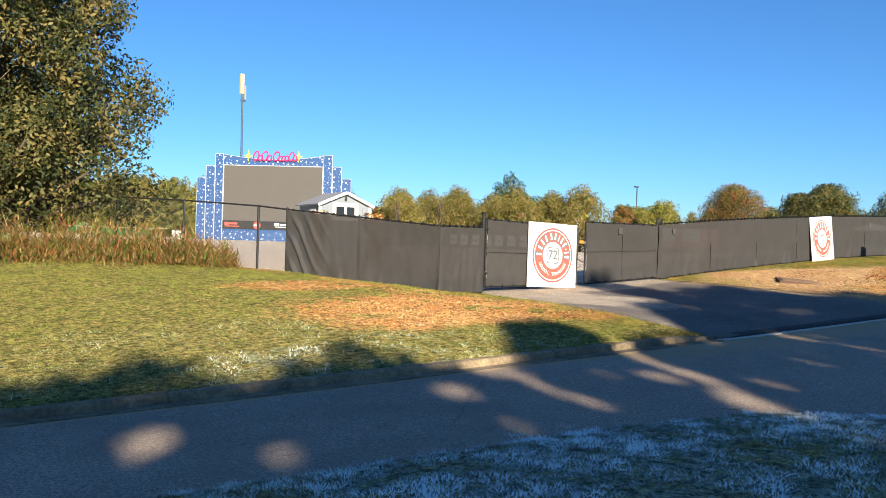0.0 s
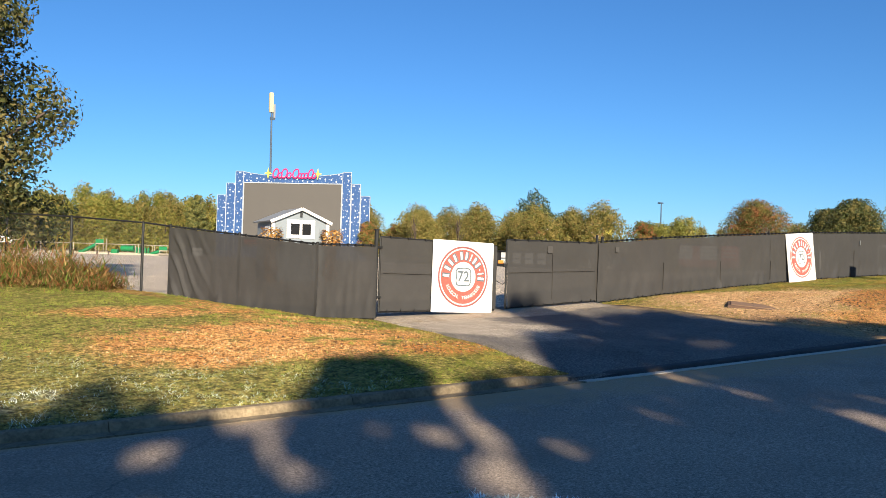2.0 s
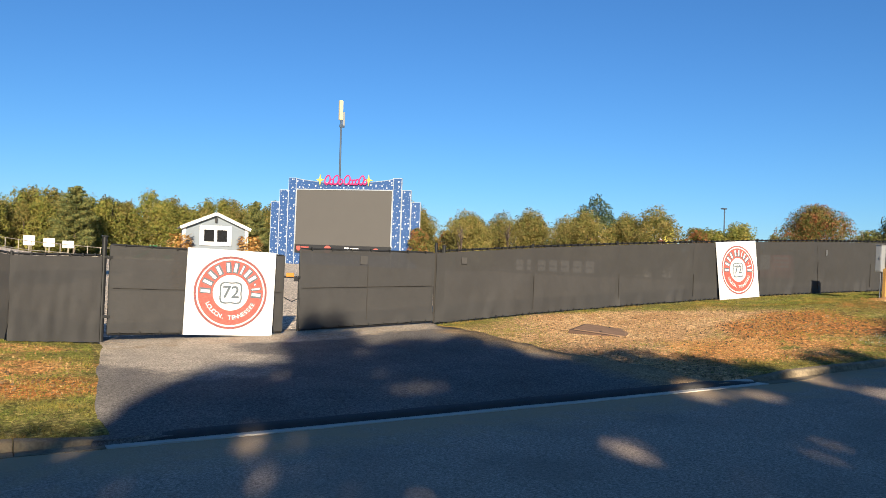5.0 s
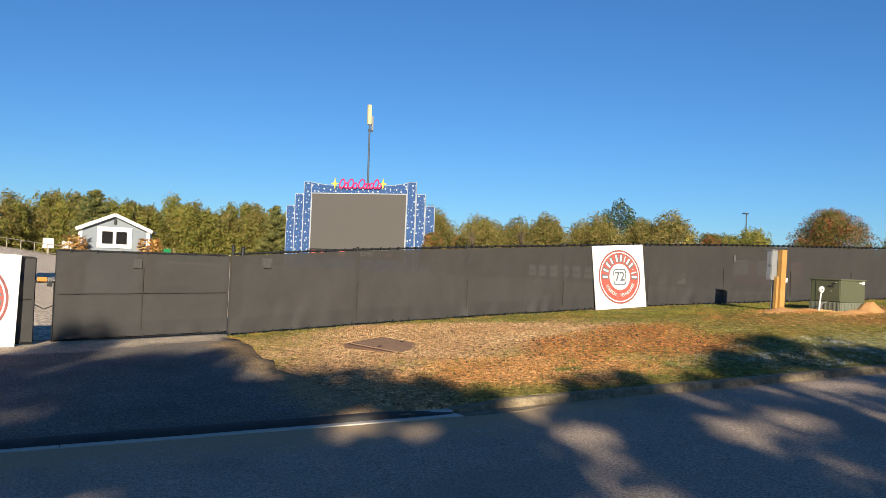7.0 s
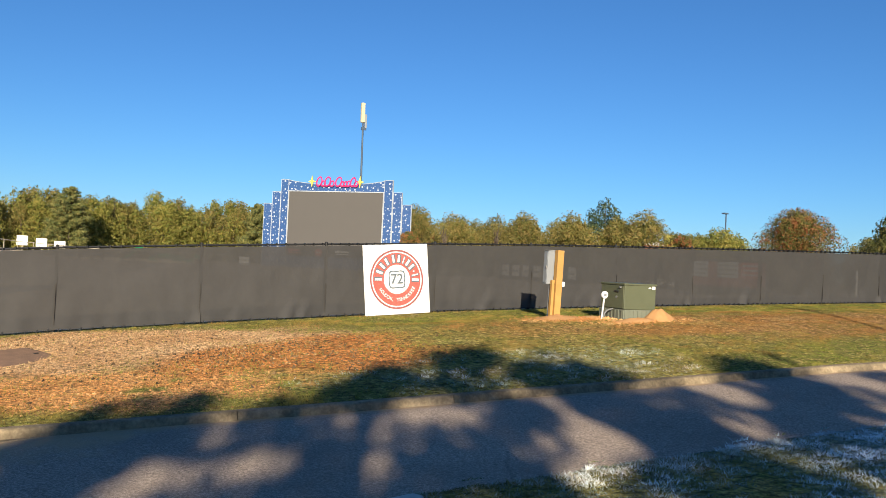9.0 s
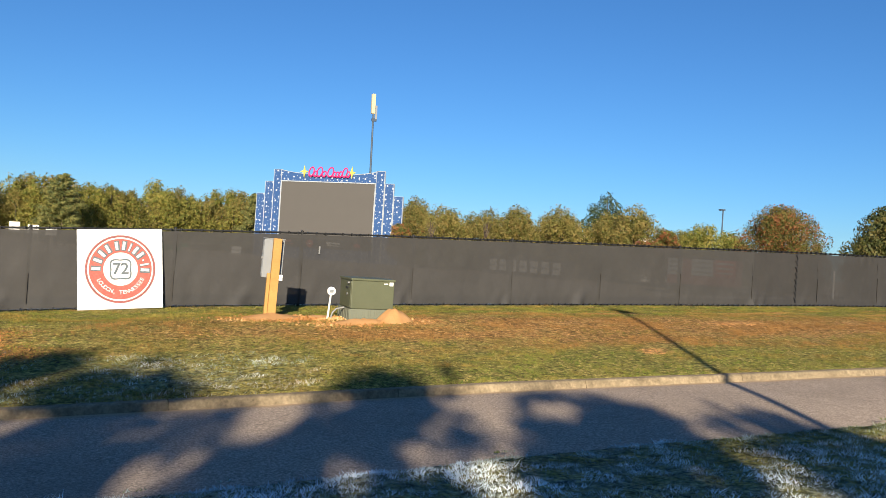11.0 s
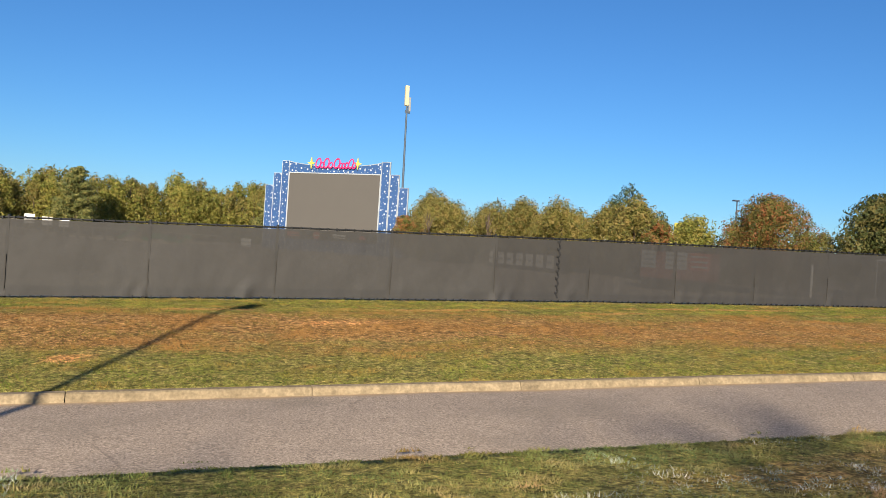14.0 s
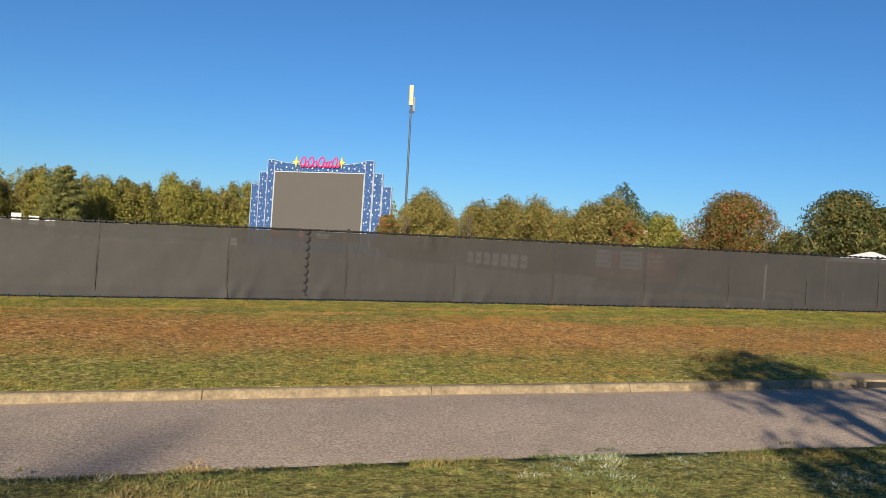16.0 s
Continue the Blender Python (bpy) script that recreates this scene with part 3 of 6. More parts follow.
def build_corner():
    """Flush concrete edging round the verge corner of the side junction."""
    root = thing("corner_kerb", Matrix(), "pale concrete edging round the verge corner", "kerb", kind="structure")
    line = [(9.28, -16.2), (9.45, -14.8), (9.75, -13.9), (10.15, -13.35), (10.65, -13.0), (11.25, -12.78), (11.95, -12.66)]
    for k, (a, b) in enumerate(zip(line, line[1:])):
        a, b = Vector(a), Vector(b)
        n = Vector((b.y - a.y, a.x - b.x)).normalized()
        vs = []
        for p in (a + (b - a) * 0.004, b - (b - a) * 0.004):
            z = float(road_z(p.x)) + 0.02
            for w, dz in ((-0.11, -0.1), (-0.105, 0.035), (-0.07, 0.065), (0.06, 0.08), (0.105, 0.07), (0.11, -0.1)):
                vs.append((p.x + n.x * w, p.y + n.y * w, z + dz))
        fs = [(j, j + 1, 7 + j, 6 + j) for j in range(5)] + [(0, 6, 11, 5), tuple(range(5, -1, -1)), tuple(range(6, 12))]
        mesh_part("kerb_stone", vs, fs, M_GUTTER, root)
    return root


build_corner()


# ---- fence with windscreen ----
def cloth(name, a, b, za, zb, ta, tb, parent, seed, folds=0.0, stuff=None):
    """A cloth panel from plan point a to b; bottom and top heights at each end. It hangs a little slack."""
    nx, nz = (70, 28) if folds else (30, 14)
    a, b = Vector((*a, 0)), Vector((*b, 0))
    d = b - a
    a, b = a - d.normalized() * 0.03, b + d.normalized() * 0.03
    d = b - a
    nrm = Vector((d.y, -d.x, 0)).normalized()
    vs = []
    for i in range(nx + 1):
        s = i / nx
        z0, z1 = za + (zb - za) * s, ta + (tb - ta) * s
        z1 -= 0.012 * abs(math.sin(s * math.pi * 6))
        z0 += 0.015 * noise.noise((s * 9, seed, 0))
        for k in range(nz + 1):
            w = k / nz
            off = 0.03 + 0.026 * noise.noise((s * 3 + seed * 7, w * 2, 0)) + 0.014 * noise.noise((s * 11, w * 4 + seed, 2)) * (1.6 - w)
            if folds:
                crease = math.sin(34 * (s + 0.45 * (w - 1)) + 1.5 * noise.noise((s * 4, w * 2, 9)))
                off += folds * 0.13 * max(0.0, crease) ** 2 * max(0.0, 1 - 1.5 * s) * (1 - 0.35 * w) * min(1.0, 8 * s) * min(1.0, 5 * (1 - w))
            off += 0.02 * max(0.0, math.sin(s * math.pi * 6)) * (1 - w) ** 3
            ruck = noise.noise((s * 5 + seed * 3.3, seed, 7))
            off += 0.16 * max(0.0, ruck - 0.12) * max(0.0, math.sin(26 * (s - 0.35 * w) + 2 * ruck)) * max(0.0, 1 - 3.2 * w)
            xw = (a + d * s).x
            for cx, half, at_top in ((23.9, 0.75, 0), (27.2, 0.4, 0), (36.9, 0.5, 0), (41.9, 0.5, 1), (14.6, 0.5, 0)):
                if abs(xw - cx) < half and folds == 0.0:
                    fade = math.cos((xw - cx) / half * math.pi / 2) * (max(0.0, 1 - 4.5 * (1 - w)) if at_top else max(0.0, 1 - 4.0 * w))
                    off += 0.11 * fade * max(0.0, math.sin(16 * (xw - cx) + (9 if at_top else -14) * w))
            p = a + d * s + nrm * off
            vs.append((p.x, p.y, z0 + (z1 - z0) * w))
    n = nz + 1
    fs = [(i * n + k, (i + 1) * n + k, (i + 1) * n + k + 1, i * n + k + 1) for i in range(nx) for k in range(nz)]
    return mesh_part(name, vs, fs, stuff or M_CLOTH, parent, smooth=True)


def ties(name, a, b, za, zb, count, parent, material):
    """Small ties and grommets along an edge of the cloth."""
    bm = bmesh.new()
    for i in range(count):
        s = (i + 0.5) / count
        x, y, z = a[0] + (b[0] - a[0]) * s, a[1] + (b[1] - a[1]) * s, za + (zb - za) * s
        box(bm, x - 0.012, x + 0.012, y - 0.055, y + 0.03, z - 0.03, z + 0.035, m=Matrix.Translation((0, 0, 0.01 * noise.noise((x * 9, y, z)))))
    ob = part(name, bm, material, parent)
    ob["kind"] = "stuff"
    return ob


def post(parent, x, y, z0, z1, r=0.035, name="fence_post"):
    bm = tube(bmesh.new(), (x, y, z0 - 0.3), (x, y, z1), r, n=10)
    bmesh.ops.create_uvsphere(bm, u_segments=10, v_segments=5, radius=r * 1.15, matrix=Matrix.Translation((x, y, z1)))
    return part(name, bm, M_STEEL, parent)


FY = 0.2
fence = thing("fence", Matrix(), "long chain-link fence hung with dark grey mesh windscreen", "fence", kind="structure")
fx = [6.2] + [9.2 + 3.04 * i for i in range(23)]
for i in range(len(fx) - 1):
    x0, x1 = fx[i], fx[i + 1]
    b0, b1 = float(fence_z(x0)) + 0.05, float(fence_z(x1)) + 0.05
    h = 1.79
    cloth("windscreen_panel", (x0, FY), (x1, FY), b0, b1, b0 + h - 0.03, b1 + h - 0.03, fence, i * 1.37, stuff=M_CLOTH_DARK if x0 > 36 else None)
    post(fence, x0, FY + 0.06, b0, b0 + h + 0.03 + (0.15 if i == 0 else 0))
    part("top_rail", tube(bmesh.new(), (x0, FY + 0.05, b0 + h), (x1, FY + 0.05, b1 + h), 0.024), M_STEEL, fence)
    ties("tie", (x0, FY), (x1, FY), b0 + h, b1 + h, 13, fence, M_STEEL)
    ties("lower_tie", (x0, FY), (x1, FY), b0 + 0.0, b1 + 0.0, 14, fence, M_STEEL)
    if i > 0:
        top_ = 0.95 + 0.3 * noise.noise((i * 1.9, 0, 4))
        part("seam", box(bmesh.new(), x0 - 0.009, x0 + 0.009, FY - 0.058, FY - 0.046, b0 + 0.12, b0 + top_), M_HEM, fence)
# laced gap between two lengths of cloth
bm = bmesh.new()
for k in range(16):
    z = float(fence_z(38.5)) + 0.15 + k * 0.105
    dx = 0.03 * (1 if k % 2 else -1)
    tube(bm, (38.55 - dx, FY - 0.07, z), (38.55 + dx, FY - 0.07, z + 0.09), 0.016, n=5)
    box(bm, 38.5 - dx, 38.55 - dx, FY - 0.08, FY - 0.06, z, z + 0.05)
part("lacing", bm, M_BLACK, fence)

# returned length left of the gate
left = [(-5.1, 4.5, 0.20, 1.97), (-3.2, 0.0, -0.05, 1.60), (-1.62, 0.16, -0.13, 1.62)]
side_fence = thing("side_fence", Matrix(), "chain-link fence return with creased dark windscreen beside gate", "fence", kind="structure")
for i in range(2):
    a, b = left[i], left[i + 1]
    mid = ((a[0] + b[0]) / 2, (a[1] + b[1]) / 2, (a[2] + b[2]) / 2, (a[3] + b[3]) / 2)
    runs = [(a, mid), (mid, b)] if i == 0 else [(a, b)]
    for k, (p, q) in enumerate(runs):
        cloth("windscreen_panel", p[:2], q[:2], p[2], q[2], p[3] - 0.02, q[3] - 0.02, side_fence, 40 + i * 3 + k, folds=1.0 if i == 0 and k == 0 else 0.0)
        post(side_fence, p[0], p[1] + 0.06, p[2], p[3] + 0.02)
        part("top_rail", tube(bmesh.new(), (p[0], p[1] + 0.05, p[3]), (q[0], q[1] + 0.05, q[3]), 0.022), M_STEEL, side_fence)
        ties("tie", p[:2], q[:2], p[3], q[3], 7, side_fence, M_STEEL)

# bare chain-link running off behind the tree
bare = [(-5.1, 4.56, 0.20, 1.97), (-5.53, 5.5, 0.28, 2.06), (-6.8, 7.9, 0.40, 2.2), (-8.1, 10.1, 0.47, 2.28), (-9.6, 12.6, 0.52, 2.33), (-11.1, 15.1, 0.58, 2.38), (-13.0, 18.2, 0.6, 2.4)]
link_fence = thing("link_fence", Matrix(), "bare black chain-link fence with round steel posts", "fence", kind="structure")
wires_v, wires_f = [], []
for (x0, y0, b0, t0), (x1, y1, b1, t1) in zip(bare, bare[1:]):
    post(link_fence, x1, y1, b1, t1, 0.036)
    part("top_rail", tube(bmesh.new(), (x0, y0, t0), (x1, y1, t1), 0.024), M_STEEL, link_fence)
    L_ = math.hypot(x1 - x0, y1 - y0)
    H_ = 1.75
    step = 0.085
    for sgn in (1, -1):
        k = -H_
        while k < L_:
            u0, u1 = max(0.0, k), min(L_, k + H_)
            if u1 - u0 > 0.02:
                w0, w1 = (u0 - k), (u1 - k)
                if sgn < 0:
                    w0, w1 = H_ - w0, H_ - w1
                pts = []
                for u, w in ((u0, w0), (u1, w1)):
                    s = u / L_
                    pts.append(Vector((x0 + (x1 - x0) * s, y0 + (y1 - y0) * s, b0 + (b1 - b0) * s + w)))
                r = 0.0015
                base = len(wires_v)
                for p in pts:
                    for dx, dz in ((-r, -r), (r, -r), (0, r)):
                        wires_v.append((p.x + dx, p.y + dx, p.z + dz))
                wires_f += [(base, base + 1, base + 4, base + 3), (base + 1, base + 2, base + 5, base + 4), (base + 2, base, base + 3, base + 5)]
            k += step
mesh_part("chain_link", wires_v, wires_f, M_WIRE, link_fence)["kind"] = "stuff"


# ---- gates ----
def hem(parent, x0, x1, za, zb, y=FY - 0.062, t=0.016):
    """A dark stitched hem across the cloth, following its slope."""
    bm = bmesh.new()
    k = 8
    for i in range(k):
        s0, s1 = i / k, (i + 1) / k
        p = [(x0 + (x1 - x0) * s, za + (zb - za) * s + 0.012 * noise.noise((s * 5 + x0, 0, 3))) for s in (s0, s1)]
        vs = [bm.verts.new(v) for v in ((p[0][0], y, p[0][1] - t / 2), (p[1][0], y, p[1][1] - t / 2), (p[1][0], y, p[1][1] + t / 2), (p[0][0], y, p[0][1] + t / 2),
                                        (p[0][0], y + 0.012, p[0][1] - t / 2), (p[1][0], y + 0.012, p[1][1] - t / 2), (p[1][0], y + 0.012, p[1][1] + t / 2), (p[0][0], y + 0.012, p[0][1] + t / 2))]
        for q in ((0, 1, 2, 3), (0, 4, 5, 1), (3, 2, 6, 7), (5, 4, 7, 6)):
            bm.faces.new([vs[n] for n in q])
    return part("hem", bm, M_HEM, parent)


def gate(name, x0, x1, z0a, z0b, z1a, z1b, seed, label):
    g = thing(name, Matrix(), label, "gate", "driveway gates")
    part("gate_post", tube(bmesh.new(), (x0 - 0.0, FY + 0.03, z0a), (x0, FY + 0.03, z1a), 0.028), M_STEEL, g)
    part("gate_post", tube(bmesh.new(), (x1, FY + 0.03, z0b), (x1, FY + 0.03, z1b), 0.028), M_STEEL, g)
    for dz, nm in ((0.0, "top_bar"), (1, "middle_bar"), (2, "bottom_bar")):
        f = (1.0, 0.5, 0.0)[int(dz)]
        part(nm, tube(bmesh.new(), (x0, FY + 0.03, z0a + (z1a - z0a) * f), (x1, FY + 0.03, z0b + (z1b - z0b) * f), 0.024), M_STEEL, g)
    cloth("windscreen_panel", (x0 + 0.02, FY), (x1 - 0.02, FY), z0a + 0.02, z0b + 0.02, z1a - 0.01, z1b - 0.01, g, seed)
    hem(g, x0 + 0.05, x1 - 0.05, z0a + (z1a - z0a) * 0.52, z0b + (z1b - z0b) * 0.52)
    if x0 > 0:
        part("mid_seam", box(bmesh.new(), 4.28, 4.30, FY - 0.06, FY - 0.048, 0.3, 1.6), M_HEM, g)
    ties("tie", (x0, FY), (x1, FY), z1a, z1b, 7, g, M_STEEL)
    ties("lower_tie", (x0, FY), (x1, FY), z0a + 0.02, z0b + 0.02, 9, g, M_STEEL)
    return g


gate("gate", -1.42, 2.22, 0.02, 0.02, 1.84, 1.74, 71.0, "closed gate leaf clad in dark windscreen with round sign")
gate("gate", 2.62, 6.1, 0.06, 0.24, 1.92, 1.95, 75.0, "closed gate leaf clad in dark windscreen beside latch")
tall = thing("gate_post_tall", Matrix(), "tall round black steel gate post with hinges", "gate post")
part("shaft", tube(bmesh.new(), (-1.55, FY, -0.4), (-1.55, FY, 2.0), 0.05, n=12), M_STEEL, tall)
part("cap", box(bmesh.new(), -1.61, -1.49, FY - 0.06, FY + 0.06, 1.99, 2.02, 0.01), M_STEEL, tall)
for z in (0.35, 1.55):
    part("hinge", box(bmesh.new(), -1.55, -1.40, FY - 0.05, FY + 0.02, z, z + 0.06, 0.008), M_STEEL, tall)
latch = thing("gate_latch", Matrix(), "black fork latch with orange tag and padlock between gate leaves", "gate latch")
part("latch_bar", box(bmesh.new(), 2.22, 2.62, FY - 0.03, FY + 0.03, 1.24, 1.29, 0.01), M_STEEL, latch)
part("orange_tag", box(bmesh.new(), 2.27, 2.45, FY - 0.055, FY - 0.032, 1.27, 1.36, 0.008), M_TAG, latch, "faded orange plastic tag")
part("padlock", box(bmesh.new(), 2.45, 2.55, FY - 0.085, FY - 0.035, 1.17, 1.27, 0.012), M_BLACK, latch)
part("shackle", limb(bmesh.new(), [(2.47, FY - 0.06, 1.26), (2.48, FY - 0.06, 1.33), (2.52, FY - 0.06, 1.33), (2.53, FY - 0.06, 1.26)], [0.009] * 4, 6), M_GALV, latch)
part("drop_rod", tube(bmesh.new(), (2.585, FY + 0.01, 0.03), (2.585, FY + 0.01, 1.25), 0.012, n=8), M_STEEL, latch)
part("chain", limb(bmesh.new(), [(2.24, FY - 0.02, 0.80), (2.42, FY - 0.06, 0.71), (2.60, FY - 0.02, 0.79)], [0.011] * 3, 6), M_STEEL, latch)


# ---- round signs ----
def ring(bm, r0, r1, a0, a1, y, n=64, cz=0.0):
    va, vb = [], []
    for i in range(n + 1):
        a = a0 + (a1 - a0) * i / n
        va.append(bm.verts.new((math.cos(a) * r0, y, math.sin(a) * r0 + cz)))
        vb.append(bm.verts.new((math.cos(a) * r1, y, math.sin(a) * r1 + cz)))
    for i in range(n):
        bm.faces.new((va[i], va[i + 1], vb[i + 1], vb[i]))
    return bm


def lettering(name, words, size, parent, m, material=None, fat=0.006):
    """Flat letters as one mesh under a part."""
    fc = bpy.data.curves.new(name, 'FONT')
    fc.body, fc.size, fc.align_x, fc.align_y, fc.extrude, fc.offset = words, size, 'CENTER', 'CENTER', 0.001, fat
    tmp = new(name + "_text", fc)
    me = bpy.data.meshes.new_from_object(tmp.evaluated_get(bpy.context.evaluated_depsgraph_get()))
    bpy.data.objects.remove(tmp)
    me.materials.clear()
    me.materials.append(material or M_INK)
    ob = new(name, me)
    ob.parent = parent
    ob.matrix_basis = m
    return ob


def round_sign(m, label):
    """White square board with a round red badge; the name above is plain bars."""
    s = thing("square_sign", m, label, "sign", "badge signs")
    part("board", box(bmesh.new(), -0.95, 0.95, -0.012, 0.012, -0.92, 0.92, 0.004), M_WHITE, s)
    tau = 2 * math.pi
    part("rim_ring", ring(bmesh.new(), 0.735, 0.785, 0, tau, -0.016), M_RIM, s)
    part("red_band", ring(bmesh.new(), 0.385, 0.70, 0, tau, -0.016, 72), M_RED, s)
    for i, deg in enumerate((177, 157, 138, 120, 98, 81, 66, 51, 35, 21, 10, -4)):
        a = radians(deg)
        w, h = (0.060, 0.118) if i not in (6, 9, 10) else ((0.032, 0.118) if i != 9 else (0.034, 0.022))
        r = 0.545
        q = Matrix.Translation((math.cos(a) * r, -0.021, math.sin(a) * r)) @ Matrix.Rotation(math.pi / 2 - a, 4, 'Y')
        bm = box(bmesh.new(), -w, w, -0.001, 0.001, -h, h, m=q)
        bar = part("letter_bar", bm, M_INK, s)
        part("bar_face", box(bmesh.new(), -w * 0.66, w * 0.34, -0.003, -0.001, -h * 0.8, h * 0.8, m=q), M_WHITE, bar)
    for i, ch in enumerate("LOUDON, TENNESSEE"):
        if ch == " ":
            continue
        a = radians(207 + 126 * i / 16)
        q = Matrix.Translation((math.cos(a) * 0.54, -0.020, math.sin(a) * 0.54)) @ Matrix.Rotation(-math.pi / 2 - a, 4, 'Y')
        lettering("letter", ch, 0.125, s, q @ pose(0, 0.0015, 0, 90, 0, 0), fat=0.008)
        lettering("letter", ch, 0.125, s, q @ pose(0, -0.003, 0, 90, 0, 0), M_WHITE, 0.001)
    # shield: a dark rounded outline with the route number
    bm = bmesh.new()
    edge_ = []
    for k in range(64):
        a = tau * k / 64
        c, d = math.cos(a), math.sin(a)
        r = 0.235 / (abs(c) ** 5 + abs(d) ** 5) ** 0.2
        r *= 1 - 0.05 * max(0.0, math.cos(4 * a)) + 0.03 * (d < -0.7)
        edge_.append((c * r * 1.04, d * r))
    inner = [bm.verts.new((x * 0.87, -0.018, z * 0.87)) for x, z in edge_]
    outer = [bm.verts.new((x, -0.018, z)) for x, z in edge_]
    for k in range(64):
        bm.faces.new((inner[k], inner[(k + 1) % 64], outer[(k + 1) % 64], outer[k]))
    part("shield_edge", bm, M_INK, s, "dark shield outline")
    lettering("route_number", "72", 0.37, s, pose(0, -0.019, 0, 90, 0, 0))
    return s


sign_a = round_sign(pose(1.0, 0.045, 0.90, -1.5, 1.5, -3.0), "white square sign with red round badge on the gate")
sign_b = round_sign(pose(17.16, 0.06, 1.81, -4.0, -4.0, -1.0) @ Matrix.Diagonal((0.95, 1, 0.985, 1)), "white square sign with red round badge leaning on the fence")

# ---- meter post ----
pz = float(ground_z(19.95, -3.2))
mp = thing("meter_post", pose(19.9, -3.2, pz, 0, 1.7, -6), "new yellow timber post carrying a grey meter cabinet", "utility post")
part("timber", box(bmesh.new(), -0.082, 0.082, -0.075, 0.075, -0.3, 2.72 - pz, 0.006), M_TIMBER, mp)
part("timber_edge", box(bmesh.new(), -0.15, -0.084, 0.0, 0.10, -0.3, 2.0 - pz, 0.005), M_TIMBER, mp)
cab = part("cabinet", box(bmesh.new(), -0.25, 0.16, 0.10, 0.30, 1.90 - pz, 2.70 - pz, 0.012), M_METER, mp, "grey painted steel meter cabinet")
part("cabinet_door", box(bmesh.new(), -0.262, -0.252, 0.12, 0.28, 1.93 - pz, 2.67 - pz, 0.004), M_METER, cab)
part("hasp", box(bmesh.new(), -0.285, -0.263, 0.10, 0.14, 2.28 - pz, 2.34 - pz, 0.004), M_GALV, cab)
part("hood", box(bmesh.new(), -0.27, 0.18, 0.08, 0.32, 2.70 - pz, 2.715 - pz, 0.004), M_METER, cab)
part("socket_box", box(bmesh.new(), 0.084, 0.16, -0.06, 0.09, 1.86 - pz, 1.98 - pz, 0.01), M_WHITE, mp)
part("conduit", tube(bmesh.new(), (-0.10, 0.2, -0.3), (-0.10, 0.2, 1.92 - pz), 0.025), M_METER, mp)

# ---- transformer ----
tz = 1.19
tf = thing("transformer", pose(21.85, -3.45, tz, 0, 0, -4) @ Matrix.Diagonal((0.86, 1, 0.86, 1)), "olive green pad-mounted steel transformer cabinet on the grass", "transformer")
part("skirt", box(bmesh.new(), -0.56, 0.56, -0.52, 0.50, -0.12, 0.22, 0.01), M_PAD, tf, "pale grey-green ribbed skirt")
for i in range(8):
    x = -0.52 + i * 0.145
    part("rib", box(bmesh.new(), x, x + 0.05, -0.535, -0.52, -0.10, 0.20, 0.006), M_PAD, tf)
for i in range(7):
    y = -0.48 + i * 0.14
    part("rib", box(bmesh.new(), -0.575, -0.56, y, y + 0.05, -0.10, 0.20, 0.006), M_PAD, tf)
part("body", box(bmesh.new(), -0.53, 0.53, -0.50, 0.48, 0.225, 0.92, 0.02), M_GREENBOX, tf)
part("lid", box(bmesh.new(), -0.555, 0.555, -0.525, 0.505, 0.90, 0.955, 0.018), M_GREENBOX, tf)
dr = part("door", box(bmesh.new(), -0.545, -0.528, -0.47, 0.30, 0.25, 0.88, 0.004), M_GREENBOX, tf)
part("handle", box(bmesh.new(), -0.57, -0.545, -0.30, -0.12, 0.70, 0.74, 0.006), M_BLACK, dr)
part("lock", tube(bmesh.new(), (-0.56, -0.2, 0.56), (-0.545, -0.2, 0.56), 0.035), M_GALV, dr)
part("decal", box(bmesh.new(), 0.40, 0.50, -0.5055, -0.501, 0.80, 0.89), M_WHITE, tf, "white warning decal with plain bar")
part("decal", box(bmesh.new(), 0.27, 0.36, -0.5055, -0.501, 0.83, 0.86), M_WHITE, tf, "small white decal")
part("lug", box(bmesh.new(), -0.60, -0.55, -0.40, -0.35, 0.82, 0.86, 0.005), M_GALV, tf)

mk = thing("cable_marker", pose(21.0, -3.55, 1.16, 3, 4, 0), "white plastic cable marker post with round head", "marker post")
part("stake", tube(bmesh.new(), (0, 0, -0.2), (0, 0, 0.50), 0.021), M_WHITE, mk)
bm = bmesh.new()
bmesh.ops.create_cone(bm, cap_ends=True, segments=20, radius1=0.088, radius2=0.088, depth=0.045, matrix=Matrix.Translation((0, 0, 0.55)) @ Matrix.Rotation(math.pi / 2, 4, 'X'))
part("head", bm, M_WHITE, mk)
part("label", box(bmesh.new(), -0.04, 0.04, -0.026, -0.0235, 0.52, 0.58), M_METER, mk)
part("elbow", limb(bmesh.new(), [(0.06, 0.05, -0.15), (0.10, 0.05, 0.10), (0.17, 0.05, 0.19), (0.34, 0.05, 0.24)], [0.02] * 4), M_GALV, mk, "grey plastic conduit elbow")


def heap(name, x, y, rx, ry, h, material, label, category, seed):
    vs, fs, nr, na = [], [], 9, 28
    for i in range(nr + 1):
        s = i / nr
        for k in range(na):
            a = 2 * math.pi * k / na
            w = 1 + 0.22 * noise.noise((math.cos(a) * 1.4 + seed, math.sin(a) * 1.4, 0))
            px, py = x + math.cos(a) * rx * s * w, y + math.sin(a) * ry * s * w
            z = float(ground_z(px, py)) - 0.02 + h * (1 - s * s) ** 1.6 * (1 + 0.25 * noise.noise((px * 5, py * 5, seed))) + 0.02 * noise.noise((px * 12, py * 12, 0)) * (1 - s)
            vs.append((px, py, z))
    fs = [(i * na + k, (i + 1) * na + k, (i + 1) * na + (k + 1) % na, i * na + (k + 1) % na) for i in range(nr) for k in range(na)]
    return tagged(mesh_part(name, vs, fs, material, smooth=True), label, category)


